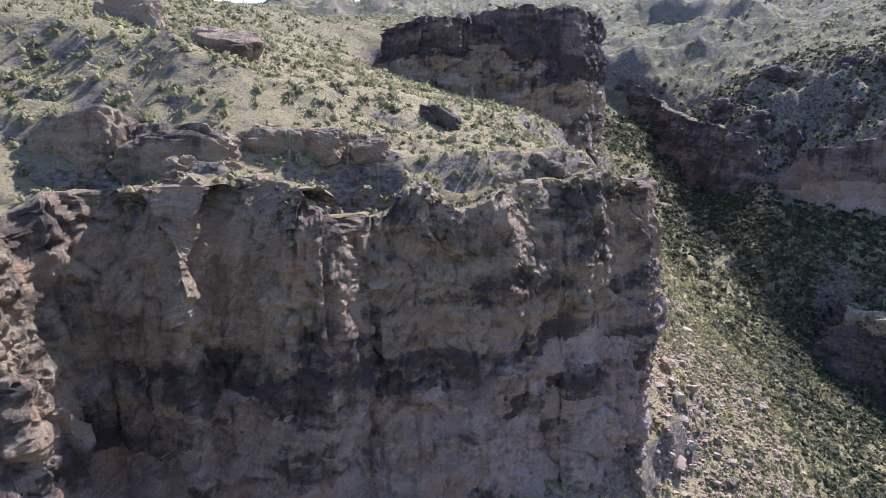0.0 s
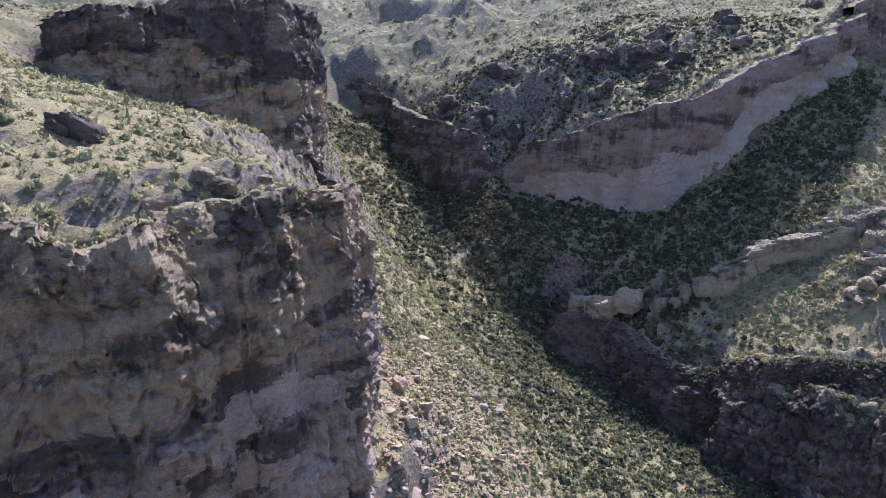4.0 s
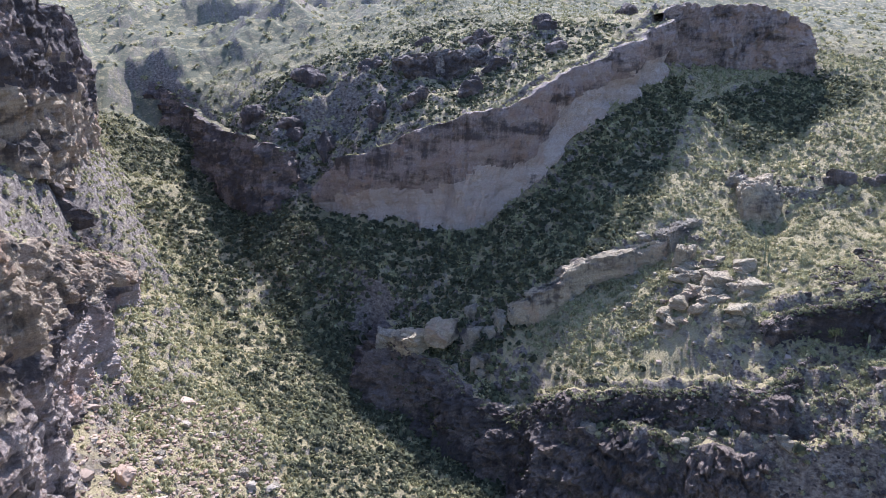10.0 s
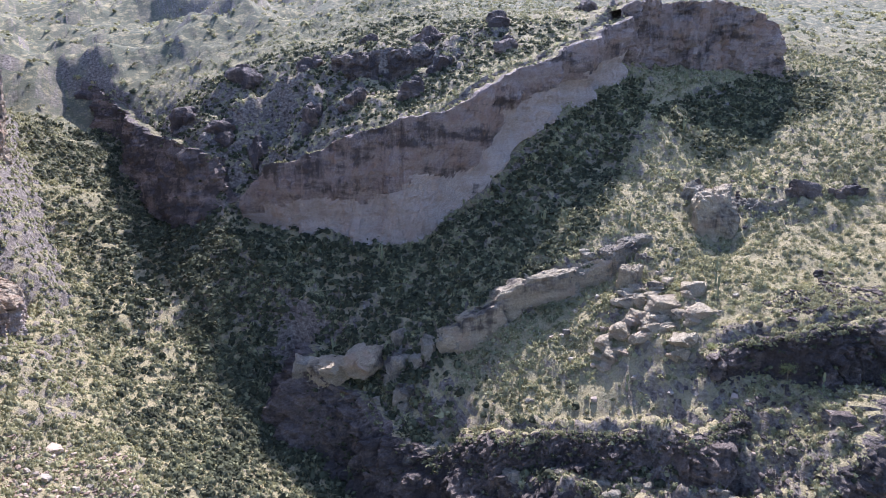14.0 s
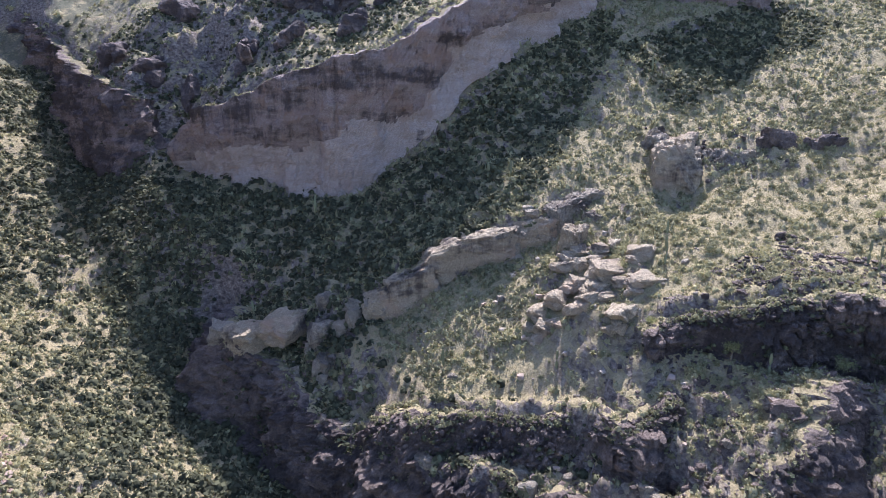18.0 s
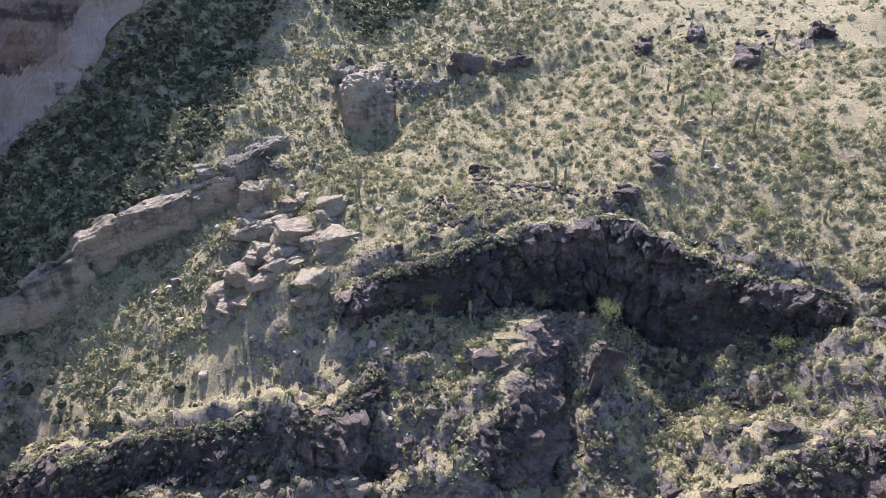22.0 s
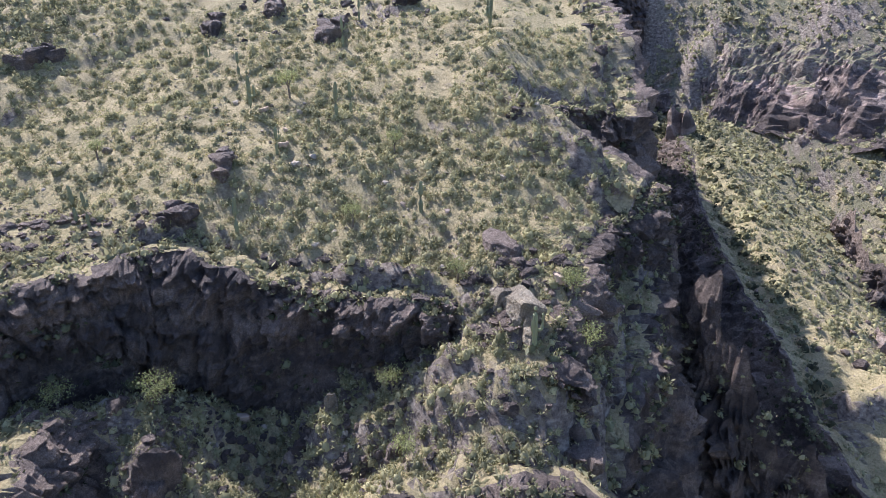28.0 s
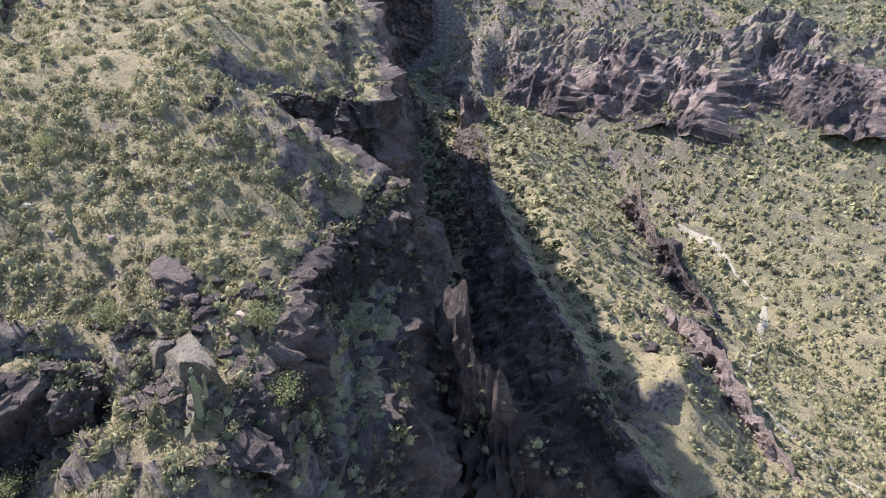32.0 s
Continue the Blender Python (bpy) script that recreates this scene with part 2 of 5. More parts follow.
# lines of the land: creeks, ridges and slopes, as rows of x, y, z
LINES = {
    "creek": [(70, 520, 14), (78, 420, 2), (82, 350, -16), (90, 234, -57), (97, 172, -80), (113, 152, -88), (123, 130, -93), (130, 95, -97), (140, 50, -101), (165, -10, -104), (180, -60, -105)],
    "trail_valley": [(400, -2, -62), (374, -16, -72), (342, -33, -87), (318, -42, -94), (300, -48, -97), (270, -57, -99), (235, -80, -102), (180, -60, -105), (120, -160, -108)],
    "slot": [(212, 2, -99), (240, 8, -97), (280, 20, -92), (340, 22, -84), (380, 18, -74)],
    "bluff_brow": [(-60, 86, -12), (-30, 94, -11.5), (-18, 98, -10.5), (-5, 101, -12.5), (14, 108, -13), (24, 114, -14)],
    "bluff_back": [(-100, 120, 12), (-44, 112, 4.3), (-33, 110, -0.6), (-10, 125, -5), (15, 140, -9), (28, 165, -15), (30, 188, -20)],
    "bluff_ridge": [(-120, 170, 26), (-75, 165, 17), (-55, 200, 16), (-50, 250, 16), (-60, 330, 17), (-80, 430, 19)],
    "bluff_saddle": [(-40, 150, 5), (-20, 172, -2), (-6, 189, -6), (18, 194, -14)],
    "mesa_top": [(-10, 225, 12), (20, 250, 17), (30, 290, 16), (20, 340, 16), (-20, 290, 18)],
    "talus": [(42, 112, -64), (48, 136, -63.7), (53, 160, -62), (58, 190, -56)],
    "talus_low": [(20, 84, -72), (56, 124, -73), (64, 150, -70), (69, 200, -63), (70, 240, -53), (66, 285, -33), (62, 340, -14)],
    "south_bank": [(-120, 30, -74), (-40, 50, -72), (10, 66, -74), (40, 85, -80), (80, 110, -88)],
    "alcove_slope": [(112, 226, -48), (120, 205, -56), (128, 185, -63), (138, 168, -60), (145, 160, -56)],
    "alcove_slope_high": [(160, 183, -43.5), (168, 176, -41.5), (180, 168, -37), (190, 156, -36.5)],
    "alcove_slope_east": [(196, 187, -20), (200, 176, -28), (206, 162, -31.5), (212, 150, -33)],
    "high_slope": [(128, 294, -6), (146, 292, 2), (160, 248, 2), (183, 239, 7), (222, 227, 16.7), (270, 236, 23)],
    "north_rise": [(110, 420, 8), (150, 380, 14), (220, 330, 26), (300, 320, 32), (400, 330, 36)],
    "north_end": [(-100, 520, 28), (-20, 520, 26), (120, 520, 26), (260, 520, 48), (400, 520, 60), (480, 420, 52)],
    "east_slope": [(287, 176, -6), (265, 182, -6), (247, 156, -22), (219, 145, -31), (201, 134, -44)],
    "east_slope_far": [(330, 170, 4), (400, 150, 14), (470, 180, 26)],
    "terrace": [(204, 112, -43), (228, 121, -36), (255, 102, -27), (300, 100, -14), (380, 100, 2), (470, 110, 18)],
    "terrace_south": [(209, 95, -40), (229, 73, -35), (249, 54, -26.5), (270, 55, -22), (320, 62, -8), (400, 64, -12)],
    "spur_rim": [(156, 84, -69.5), (161, 73, -68), (166, 66, -69)],
    "gorge_gully": [(222, 21, -70), (214, 21, -74), (207, 16, -82), (202, 8, -90)],
    "gorge_slope": [(188, 37, -54), (196, 35.5, -51.5), (203.4, 34, -50.6), (208, 33.5, -50.2), (212.3, 32, -49.8), (218, 30.5, -49.2)],
    "alcove_top_west": [(126, 243, -31.5), (129, 235, -26.5), (134, 228, -20.5)],
    "spur_hollow": [(137, 153, -64), (129.3, 152, -70.5), (124, 147, -76)],
    "spur_bench": [(132, 124.5, -72.2), (137.2, 113.5, -69.5)],
    "spur_foot": [(126, 105, -93), (138, 90, -92), (148, 75, -91), (156, 58, -91), (166, 40, -92), (174, 20, -93)],
    "terrace_edge": [(206, 70, -42.5), (203, 52, -46), (209, 46, -43), (222, 38.5, -39), (227, 39, -35.5), (230, 47, -32.5), (238, 52, -29)],
    "spur_slope": [(151, 145, -60), (150, 130, -63), (138, 131, -66), (152, 115, -61.6), (157, 106, -62.7)],
    "spur_low": [(141, 108.6, -70.5), (149, 106, -69.5), (155, 90, -66), (162.5, 79, -61), (166, 90, -59.5)],
    "spur_high": [(190, 146, -41), (174, 138, -46), (166, 125, -53), (176, 108, -49.4), (184, 112, -45.5)],
    "knoll": [(167, 99, -58.5), (180, 91, -53.6), (188, 80, -53.3), (184, 77, -54.8), (178, 73, -60)],
    "gully": [(197, 70, -60), (190, 68, -63), (182, 65, -64), (172, 66, -66)],
    "bench": [(194, 63, -56), (189, 58, -61), (189, 50.5, -57), (187, 42.5, -53)],
    "bench_edge": [(197, 52, -50), (194, 46, -50), (195.6, 41.5, -48.5), (190, 37, -52)],
    "shoulder": [(205, 43.6, -44.5), (201.4, 39, -45.5), (209.7, 41, -43), (216, 38, -42.5)],
    "bank": [(240, -5, -78), (252, -17.6, -81), (241, -24, -91), (290, -20, -83), (322, -29, -83), (356, -16, -73)],
    "bank_crest": [(240, -11, -83), (280, -4, -77), (330, -1, -73), (380, -2, -67)],
    "far_spur": [(404, 6, -50), (420, -8, -38), (440, -16, -24), (500, 0, 6), (560, 10, 30)],
    "far_slope": [(410, -40, -28), (408, -90, -26), (460, -110, 0), (560, -120, 34)],
    "gorge_end": [(376, 17, -74), (395, 26, -66), (410, 34, -63)],
    "far_north": [(450, 85, -8), (500, 70, 2), (560, 100, 20)],
    "alcove_ridge": [(146, 292, 2), (128, 281, -10.7), (114, 266, -21)],
    "alcove_gully": [(140, 268, -10), (131, 258, -20), (124.5, 252, -29), (118, 246.5, -37), (111, 242.5, -45), (103, 234, -52)],
    "west_ridge": [(128, 300, -6), (112, 290, -17), (106, 296, -21)],
    "south_end": [(300, -160, -80), (200, -160, -100), (60, -160, -100), (-130, -160, -80), (-130, -40, -76)],
}


# ---- the land's height: a taut skin over those lines ----
X0, X1, Y0, Y1, CELL = -140.0, 564.0, -164.0, 524.0, 2.0


def along(rows, step):
    """Points along a line of rows, step metres apart."""
    rows = np.array(rows, float)
    far = np.r_[0, np.cumsum(np.hypot(*np.diff(rows[:, :2], axis=0).T))]
    s = np.linspace(0, far[-1], max(2, int(far[-1] / step) + 1))
    return np.stack([np.interp(s, far, c) for c in rows.T], 1), s


def inward(p):
    """The unit way to the left of a line of points."""
    d = np.gradient(p[:, :2], axis=0)
    for _ in range(3):
        d[1:-1] = (d[:-2] + 2 * d[1:-1] + d[2:]) / 4
    d /= np.linalg.norm(d, axis=1)[:, None] + 1e-9
    return np.stack([-d[:, 1], d[:, 0]], 1)


CROWN = {"bluff": 4.0, "gorge_north": 1.5, "black": 1.4, "knoll_step": 1.8, "bench_drop": 2.2, "nose": 1.8, "spur_step": 1.4, "gorge_shoulder": 1.2}  # how far the upper part of a face leans back
BATTER = {"nose": 0.45, "gorge_north": 0.12, "gorge_south": 0.75, "black": 0.12, "mesa": 0.08, "ledge": 0.25, "spur_step": 0.4, "far_wall": 1.15, "alcove_west": 0.3, "upper_band": 0.2, "gorge_head": 0.15, "gorge_shoulder": 0.2, "knoll_step": 0.35, "bench_drop": 0.3}  # how far a face leans back, per metre of height


HOLLOW = {"alcove": 4.0, "mesa": 1.0}  # how far the ground runs in under a face
WANDER = {"bluff": 1.7, "black": 2.2, "far_wall": 3.0, "spur_step": 3.5, "gorge_north": 1.3, "gorge_shoulder": 0.9, "ledge": 0.8, "nose": 1.4, "alcove_west": 1.4}  # how far a lip strays from its line


def cliff_line(key, step):
    """A cliff's line with the small wanderings of its lip, and the way into the hill."""
    p, s = along(CLIFFS[key], step)
    n = inward(p)
    seed = 100 + 7 * len(key)
    p[:, :2] += n * (WANDER.get(key, 1.1) * fractal(s / 9, 0, 0, 3, seed))[:, None]
    p[:, 2] += np.clip((p[:, 2] - p[:, 3]) / 20, 0.2, 1) * (2.3 if key == "bluff" else 1.3) * fractal(s / 6, 0, 0, 3, seed + 1)
    return p, n, s


def skin():
    pins = [along(rows, 1.0)[0] for rows in LINES.values()]
    for key in CLIFFS:
        p, n, _ = cliff_line(key, 0.7)
        lean = BATTER.get(key, 0.0) * (p[:, 2] - p[:, 3])[:, None]
        pins.append(np.c_[p[:, :2] + (4.5 + CROWN.get(key, 0.0) + 0.5 * HOLLOW.get(key, 0.0)) * n, p[:, 2] - 0.3])
        pins.append(np.c_[p[:, :2] + (0.3 - lean + HOLLOW.get(key, 0.0)) * n, p[:, 3]])
    pins = np.concatenate(pins)
    h = None
    for cell in (16, 8, 4, 2):
        nx, ny = int((X1 - X0) / cell) + 1, int((Y1 - Y0) / cell) + 1
        i = np.clip(((pins[:, 0] - X0) / cell + 0.5).astype(int), 0, nx - 1)
        j = np.clip(((pins[:, 1] - Y0) / cell + 0.5).astype(int), 0, ny - 1)
        total, count = np.zeros((nx, ny)), np.zeros((nx, ny))
        np.add.at(total, (i, j), pins[:, 2])
        np.add.at(count, (i, j), 1)
        held = count > 0
        fixed = total / np.maximum(count, 1)
        if h is None:
            h = np.full((nx, ny), fixed[held].mean())
        else:
            gx, gy = np.linspace(0, h.shape[0] - 1, nx), np.linspace(0, h.shape[1] - 1, ny)
            h = sample(h, gx[:, None] + 0 * gy, gy[None] + 0 * gx[:, None])
        for _ in range(500 if cell > 4 else 160):
            h[held] = fixed[held]
            q = np.pad(h, 1, mode="edge")
            h = (q[:-2, 1:-1] + q[2:, 1:-1] + q[1:-1, :-2] + q[1:-1, 2:]) / 4
        h[held] = fixed[held]
    return h


def sample(grid, gx, gy):
    i, j = np.clip(gx.astype(int), 0, grid.shape[0] - 2), np.clip(gy.astype(int), 0, grid.shape[1] - 2)
    u, v = np.clip(gx - i, 0, 1), np.clip(gy - j, 0, 1)
    return grid[i, j] * (1 - u) * (1 - v) + grid[i + 1, j] * u * (1 - v) + grid[i, j + 1] * (1 - u) * v + grid[i + 1, j + 1] * u * v


SKIN = skin()
STEEP = np.hypot(*np.gradient(SKIN, CELL))


# where bedrock breaks through the ground: x, y, reach
RUGGED = [(176, 78, 12), (196, 44, 12), (184, 62, 10), (208, 33, 9), (150, 100, 13), (162, 92, 16), (172, 70, 18), (186, 84, 10), (190, 48, 15), (203, 26, 13), (126, 158, 15), (131, 158, 10),
          (258, 100, 12), (265, 77, 12), (222, 142, 13), (150, 250, 30), (120, 272, 24), (188, 232, 22), (300, -25, 18), (262, -22, 18), (48, 190, 18)]


def rugged(x, y):
    out = 0.0
    for u, w, reach in RUGGED:
        out = out + np.exp(-((x - u) ** 2 + (y - w) ** 2) / reach**2)
    return np.clip(out, 0, 1)


def land(x, y, rough=1.0):
    """The ground's height at places given as arrays."""
    x, y = np.asarray(x, float), np.asarray(y, float)
    cx, cy = np.clip(x, X0, X1), np.clip(y, Y0, Y1)
    z = sample(SKIN, (cx - X0) / CELL, (cy - Y0) / CELL)
    far = np.hypot(x - cx, y - cy)
    i, j = np.clip(((cx - X0) / CELL).astype(int), 0, SKIN.shape[0] - 2), np.clip(((cy - Y0) / CELL).astype(int), 0, SKIN.shape[1] - 2)
    steep = np.clip(STEEP[i, j], 0, 1.2)
    rough = rough * (1 - 0.75 * np.clip((STEEP[i, j] - 1.8) / 0.8, 0, 1))
    z = z + rough * (0.2 + steep) * 0.8 * ridged(x / 7.5, y / 7.5, z / 9, 3, 13)
    bed = rugged(x, y)
    rocky = np.clip(1.6 * fractal(x / 26, y / 26, 0, 3, 23) + 2.0 * steep - 0.75 + 1.1 * bed, 0, 1) * (far < 1)
    pick = rocky > 0.02
    if np.any(pick):
        big, joint = cells(x[pick] / 3.4, y[pick] / 3.4, z[pick] / 3, 29)
        small, _ = cells(x[pick] / 1.3, y[pick] / 1.3, z[pick] / 1.3, 37)
        z[pick] += (rough * rocky)[pick] * ((0.4 + 0.4 * bed[pick]) * big + (0.16 + 0.25 * bed[pick]) * small - 0.3 * np.clip(0.16 - joint, 0, 0.16) / 0.16)
    z = z + 1.1 * rough * fractal(x / 17, y / 17, 0, 3, 3) + 0.3 * rough * ridged(x / 4.3, y / 4.3, 0, 3, 9)
    ribs = np.exp(-((x - 122) ** 2 + (y - 270) ** 2) / 900) + np.exp(-((x - 158) ** 2 + (y - 248) ** 2) / 700)
    z = z + 3.6 * ribs * ridged(x / 17, y / 21, 0, 3, 61)
    hills = (0.4 + 0.6 * np.clip((x + 250) / 700, 0, 1)) * (60 * ridged(x / 420, y / 420, 0, 4, 41) + 45 * fractal(x / 900, y / 900, 0, 2, 77))
    z = z + np.clip((y - 300) / 90, 0, 1) * np.clip(1 - far / 300, 0, 1) * (11 * ridged(x / 66, y / 66, 0, 4, 53) + 2)
    bearing = 0.2 + 0.8 * np.clip((x / np.maximum(y, 1) + 0.17) / 0.14, 0, 1) if np.ndim(x) else 1.0
    north = np.clip((y - Y1) / 2500, 0, 1) * (190 + 170 * np.clip((x + 100) / 900, -0.3, 1))
    return z + np.clip(far / 500, 0, 1) ** 1.2 * bearing * (hills + 40) + bearing * north * (1 + 0.5 * fractal(x / 500, y / 500, 0, 3, 5))


# ---- materials ----
def material(name):
    m = bpy.data.materials.new(name)
    m.use_nodes = True
    n, l = m.node_tree.nodes, m.node_tree.links
    return m, n, l, n["Principled BSDF"]


def tex_noise(n, l, scale, detail=6, stretch=(1, 1, 1), rough=0.6, kind="ShaderNodeTexNoise"):
    co = n.new("ShaderNodeNewGeometry")
    mp = n.new("ShaderNodeMapping")
    mp.inputs["Scale"].default_value = stretch
    l.new(co.outputs["Position"], mp.inputs["Vector"])
    t = n.new("ShaderNodeTexNoise")
    t.inputs["Scale"].default_value, t.inputs["Detail"].default_value, t.inputs["Roughness"].default_value = scale, detail, rough
    l.new(mp.outputs["Vector"], t.inputs["Vector"])
    return t.outputs["Fac"]


def ramp(n, l, fac, stops):
    r = n.new("ShaderNodeValToRGB")
    while len(r.color_ramp.elements) < len(stops):
        r.color_ramp.elements.new(0.5)
    for e, (p, c) in zip(r.color_ramp.elements, stops):
        e.position, e.color = p, (*c, 1)
    l.new(fac, r.inputs["Fac"])
    return r.outputs["Color"]


def mix(n, l, fac, a, b, blend="MIX"):
    m = n.new("ShaderNodeMix")
    m.data_type, m.blend_type = "RGBA", blend
    if isinstance(fac, float):
        m.inputs["Factor"].default_value = fac
    else:
        l.new(fac, m.inputs["Factor"])
    l.new(a, m.inputs["A"]), l.new(b, m.inputs["B"])
    return m.outputs["Result"]


def bump(n, l, height, strength, distance, b):
    u = n.new("ShaderNodeBump")
    u.inputs["Strength"].default_value, u.inputs["Distance"].default_value = strength, distance
    l.new(height, u.inputs["Height"])
    l.new(u.outputs["Normal"], b.inputs["Normal"])


def ground_material():
    m, n, l, b = material("desert_ground")
    broad = ramp(n, l, tex_noise(n, l, 0.035, 5), [(0.3, (0.37, 0.285, 0.145)), (0.5, (0.44, 0.355, 0.175)), (0.7, (0.36, 0.31, 0.135))])
    patch = ramp(n, l, tex_noise(n, l, 0.4, 6, rough=0.7), [(0.36, (0.48, 0.39, 0.22)), (0.5, (0.36, 0.29, 0.15)), (0.64, (0.27, 0.24, 0.12))])
    fine = ramp(n, l, tex_noise(n, l, 2.8, 6, rough=0.8), [(0.38, (0.08, 0.07, 0.045)), (0.5, (0.30, 0.245, 0.14)), (0.62, (0.45, 0.365, 0.215))])
    c = mix(n, l, 0.5, broad, patch)
    c = mix(n, l, 0.5, c, fine)
    # scrub cover of the distant hills, too small there to tell plant from plant; its tone also darkens them as shade
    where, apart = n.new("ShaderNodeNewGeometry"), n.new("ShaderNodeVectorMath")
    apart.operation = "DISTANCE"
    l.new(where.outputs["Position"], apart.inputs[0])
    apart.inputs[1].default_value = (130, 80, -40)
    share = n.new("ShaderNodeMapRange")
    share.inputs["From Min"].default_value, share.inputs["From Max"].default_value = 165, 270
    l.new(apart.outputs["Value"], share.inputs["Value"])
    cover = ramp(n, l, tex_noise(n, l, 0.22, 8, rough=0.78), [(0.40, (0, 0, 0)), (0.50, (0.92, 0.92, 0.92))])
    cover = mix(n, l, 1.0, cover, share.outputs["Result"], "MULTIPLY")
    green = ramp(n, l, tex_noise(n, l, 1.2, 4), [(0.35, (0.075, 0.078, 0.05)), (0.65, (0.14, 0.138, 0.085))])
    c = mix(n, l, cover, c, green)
    rock = ramp(n, l, tex_noise(n, l, 0.9, 8, (1, 1, 1.6), 0.7), [(0.34, (0.06, 0.048, 0.042)), (0.5, (0.20, 0.16, 0.13)), (0.66, (0.38, 0.32, 0.25))])
    geo, sep = n.new("ShaderNodeNewGeometry"), n.new("ShaderNodeSeparateXYZ")
    l.new(geo.outputs["True Normal"], sep.inputs["Vector"])
    bare = ramp(n, l, sep.outputs["Z"], [(0.56, (1, 1, 1)), (0.79, (0, 0, 0))])
    c = mix(n, l, bare, c, rock)
    l.new(c, b.inputs["Base Color"])
    b.inputs["Roughness"].default_value = 0.95
    b.inputs["Specular IOR Level"].default_value = 0.25
    bump(n, l, tex_noise(n, l, 1.6, 8, rough=0.75), 1.0, 0.6, b)
    return m


def rock_material(name, base, dark, pale, stain, warm=None):
    """Bedded rock with dark varnish in patches and streaks. stain: how much of it is stained; warm: a colour of broken faces."""
    m, n, l, b = material(name)
    beds = ramp(n, l, tex_noise(n, l, 0.42, 8, (0.3, 0.3, 1.5), 0.68), [(0.34, dark), (0.48, base), (0.64, pale)])
    grain = ramp(n, l, tex_noise(n, l, 1.7, 8, rough=0.78), [(0.37, dark), (0.5, base), (0.63, pale)])
    c = mix(n, l, 0.5, beds, grain)
    speck = ramp(n, l, tex_noise(n, l, 7.0, 4, rough=0.8), [(0.36, (0.68, 0.67, 0.66)), (0.64, (1.35, 1.35, 1.35))])
    c = mix(n, l, 1.0, c, speck, "MULTIPLY")
    if warm:
        w = n.new("ShaderNodeRGB")
        w.outputs[0].default_value = (*warm, 1)
        c = mix(n, l, ramp(n, l, tex_noise(n, l, 0.16, 6, (1, 1, 0.8), 0.6), [(0.52, (0, 0, 0)), (0.68, (0.7, 0.7, 0.7))]), c, w.outputs[0])
    band = tex_noise(n, l, 0.11, 6, (0.5, 0.5, 1.5), 0.65)
    run = tex_noise(n, l, 0.5, 5, (1.0, 1.0, 0.1), 0.7)
    add = n.new("ShaderNodeMath")
    add.operation = "MULTIPLY_ADD"
    l.new(run, add.inputs[0])
    add.inputs[1].default_value = 0.45
    l.new(band, add.inputs[2])
    edge = 0.80 - 0.25 * stain
    streak = ramp(n, l, add.outputs[0], [(edge - 0.05, (0, 0, 0)), (edge + 0.08, (0.85, 0.85, 0.85))])
    varnish = ramp(n, l, tex_noise(n, l, 2.2, 5, rough=0.7), [(0.3, (0.04, 0.034, 0.034)), (0.7, (0.115, 0.09, 0.08))])
    c = mix(n, l, streak, c, varnish)
    l.new(c, b.inputs["Base Color"])
    b.inputs["Roughness"].default_value = 0.9
    b.inputs["Specular IOR Level"].default_value = 0.3
    bump(n, l, tex_noise(n, l, 1.1, 10, (1, 1, 1.3), 0.8), 1.0, 1.3, b)
    return m


GROUND = ground_material()
ROCK = rock_material("brown_rock", (0.49, 0.365, 0.24), (0.28, 0.205, 0.14), (0.60, 0.49, 0.345), 0.12, (0.52, 0.32, 0.20))
ROCK_WALL = rock_material("streaked_wall_rock", (0.54, 0.42, 0.345), (0.34, 0.26, 0.21), (0.64, 0.54, 0.46), 0.02, (0.54, 0.32, 0.21))
ROCK_STAINED = rock_material("stained_wall_rock", (0.43, 0.325, 0.26), (0.21, 0.165, 0.14), (0.56, 0.465, 0.39), 0.42, (0.38, 0.24, 0.18))
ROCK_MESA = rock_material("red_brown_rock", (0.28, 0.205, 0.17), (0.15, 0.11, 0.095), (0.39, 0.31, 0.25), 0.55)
ROCK_TOP = rock_material("weathered_wall_rock", (0.38, 0.285, 0.24), (0.25, 0.185, 0.155), (0.48, 0.40, 0.34), 0.1, (0.40, 0.26, 0.19))
ROCK_PALE = rock_material("pale_tuff", (0.55, 0.44, 0.36), (0.44, 0.34, 0.27), (0.63, 0.55, 0.48), -0.6, (0.48, 0.34, 0.26))
ROCK_GREY = rock_material("grey_rock", (0.38, 0.315, 0.225), (0.19, 0.155, 0.115), (0.52, 0.445, 0.33), 0.1)
ROCK_TAN = rock_material("tan_slab_rock", (0.49, 0.39, 0.255), (0.31, 0.24, 0.16), (0.60, 0.50, 0.345), 0.0, (0.52, 0.36, 0.25))
# dark brown rock, toned lower still so walls in shade stay dark
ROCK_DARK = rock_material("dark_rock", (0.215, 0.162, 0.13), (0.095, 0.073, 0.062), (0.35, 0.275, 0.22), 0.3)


def sheet(name, verts, nu, nv, mat, smooth=True):
    """A mesh of nu by nv points, row by row."""
    a = (np.arange(nu - 1)[:, None] * nv + np.arange(nv - 1)[None]).ravel()
    quads = np.stack([a, a + nv, a + nv + 1, a + 1], 1)
    return solid(name, verts, quads, mat, smooth)


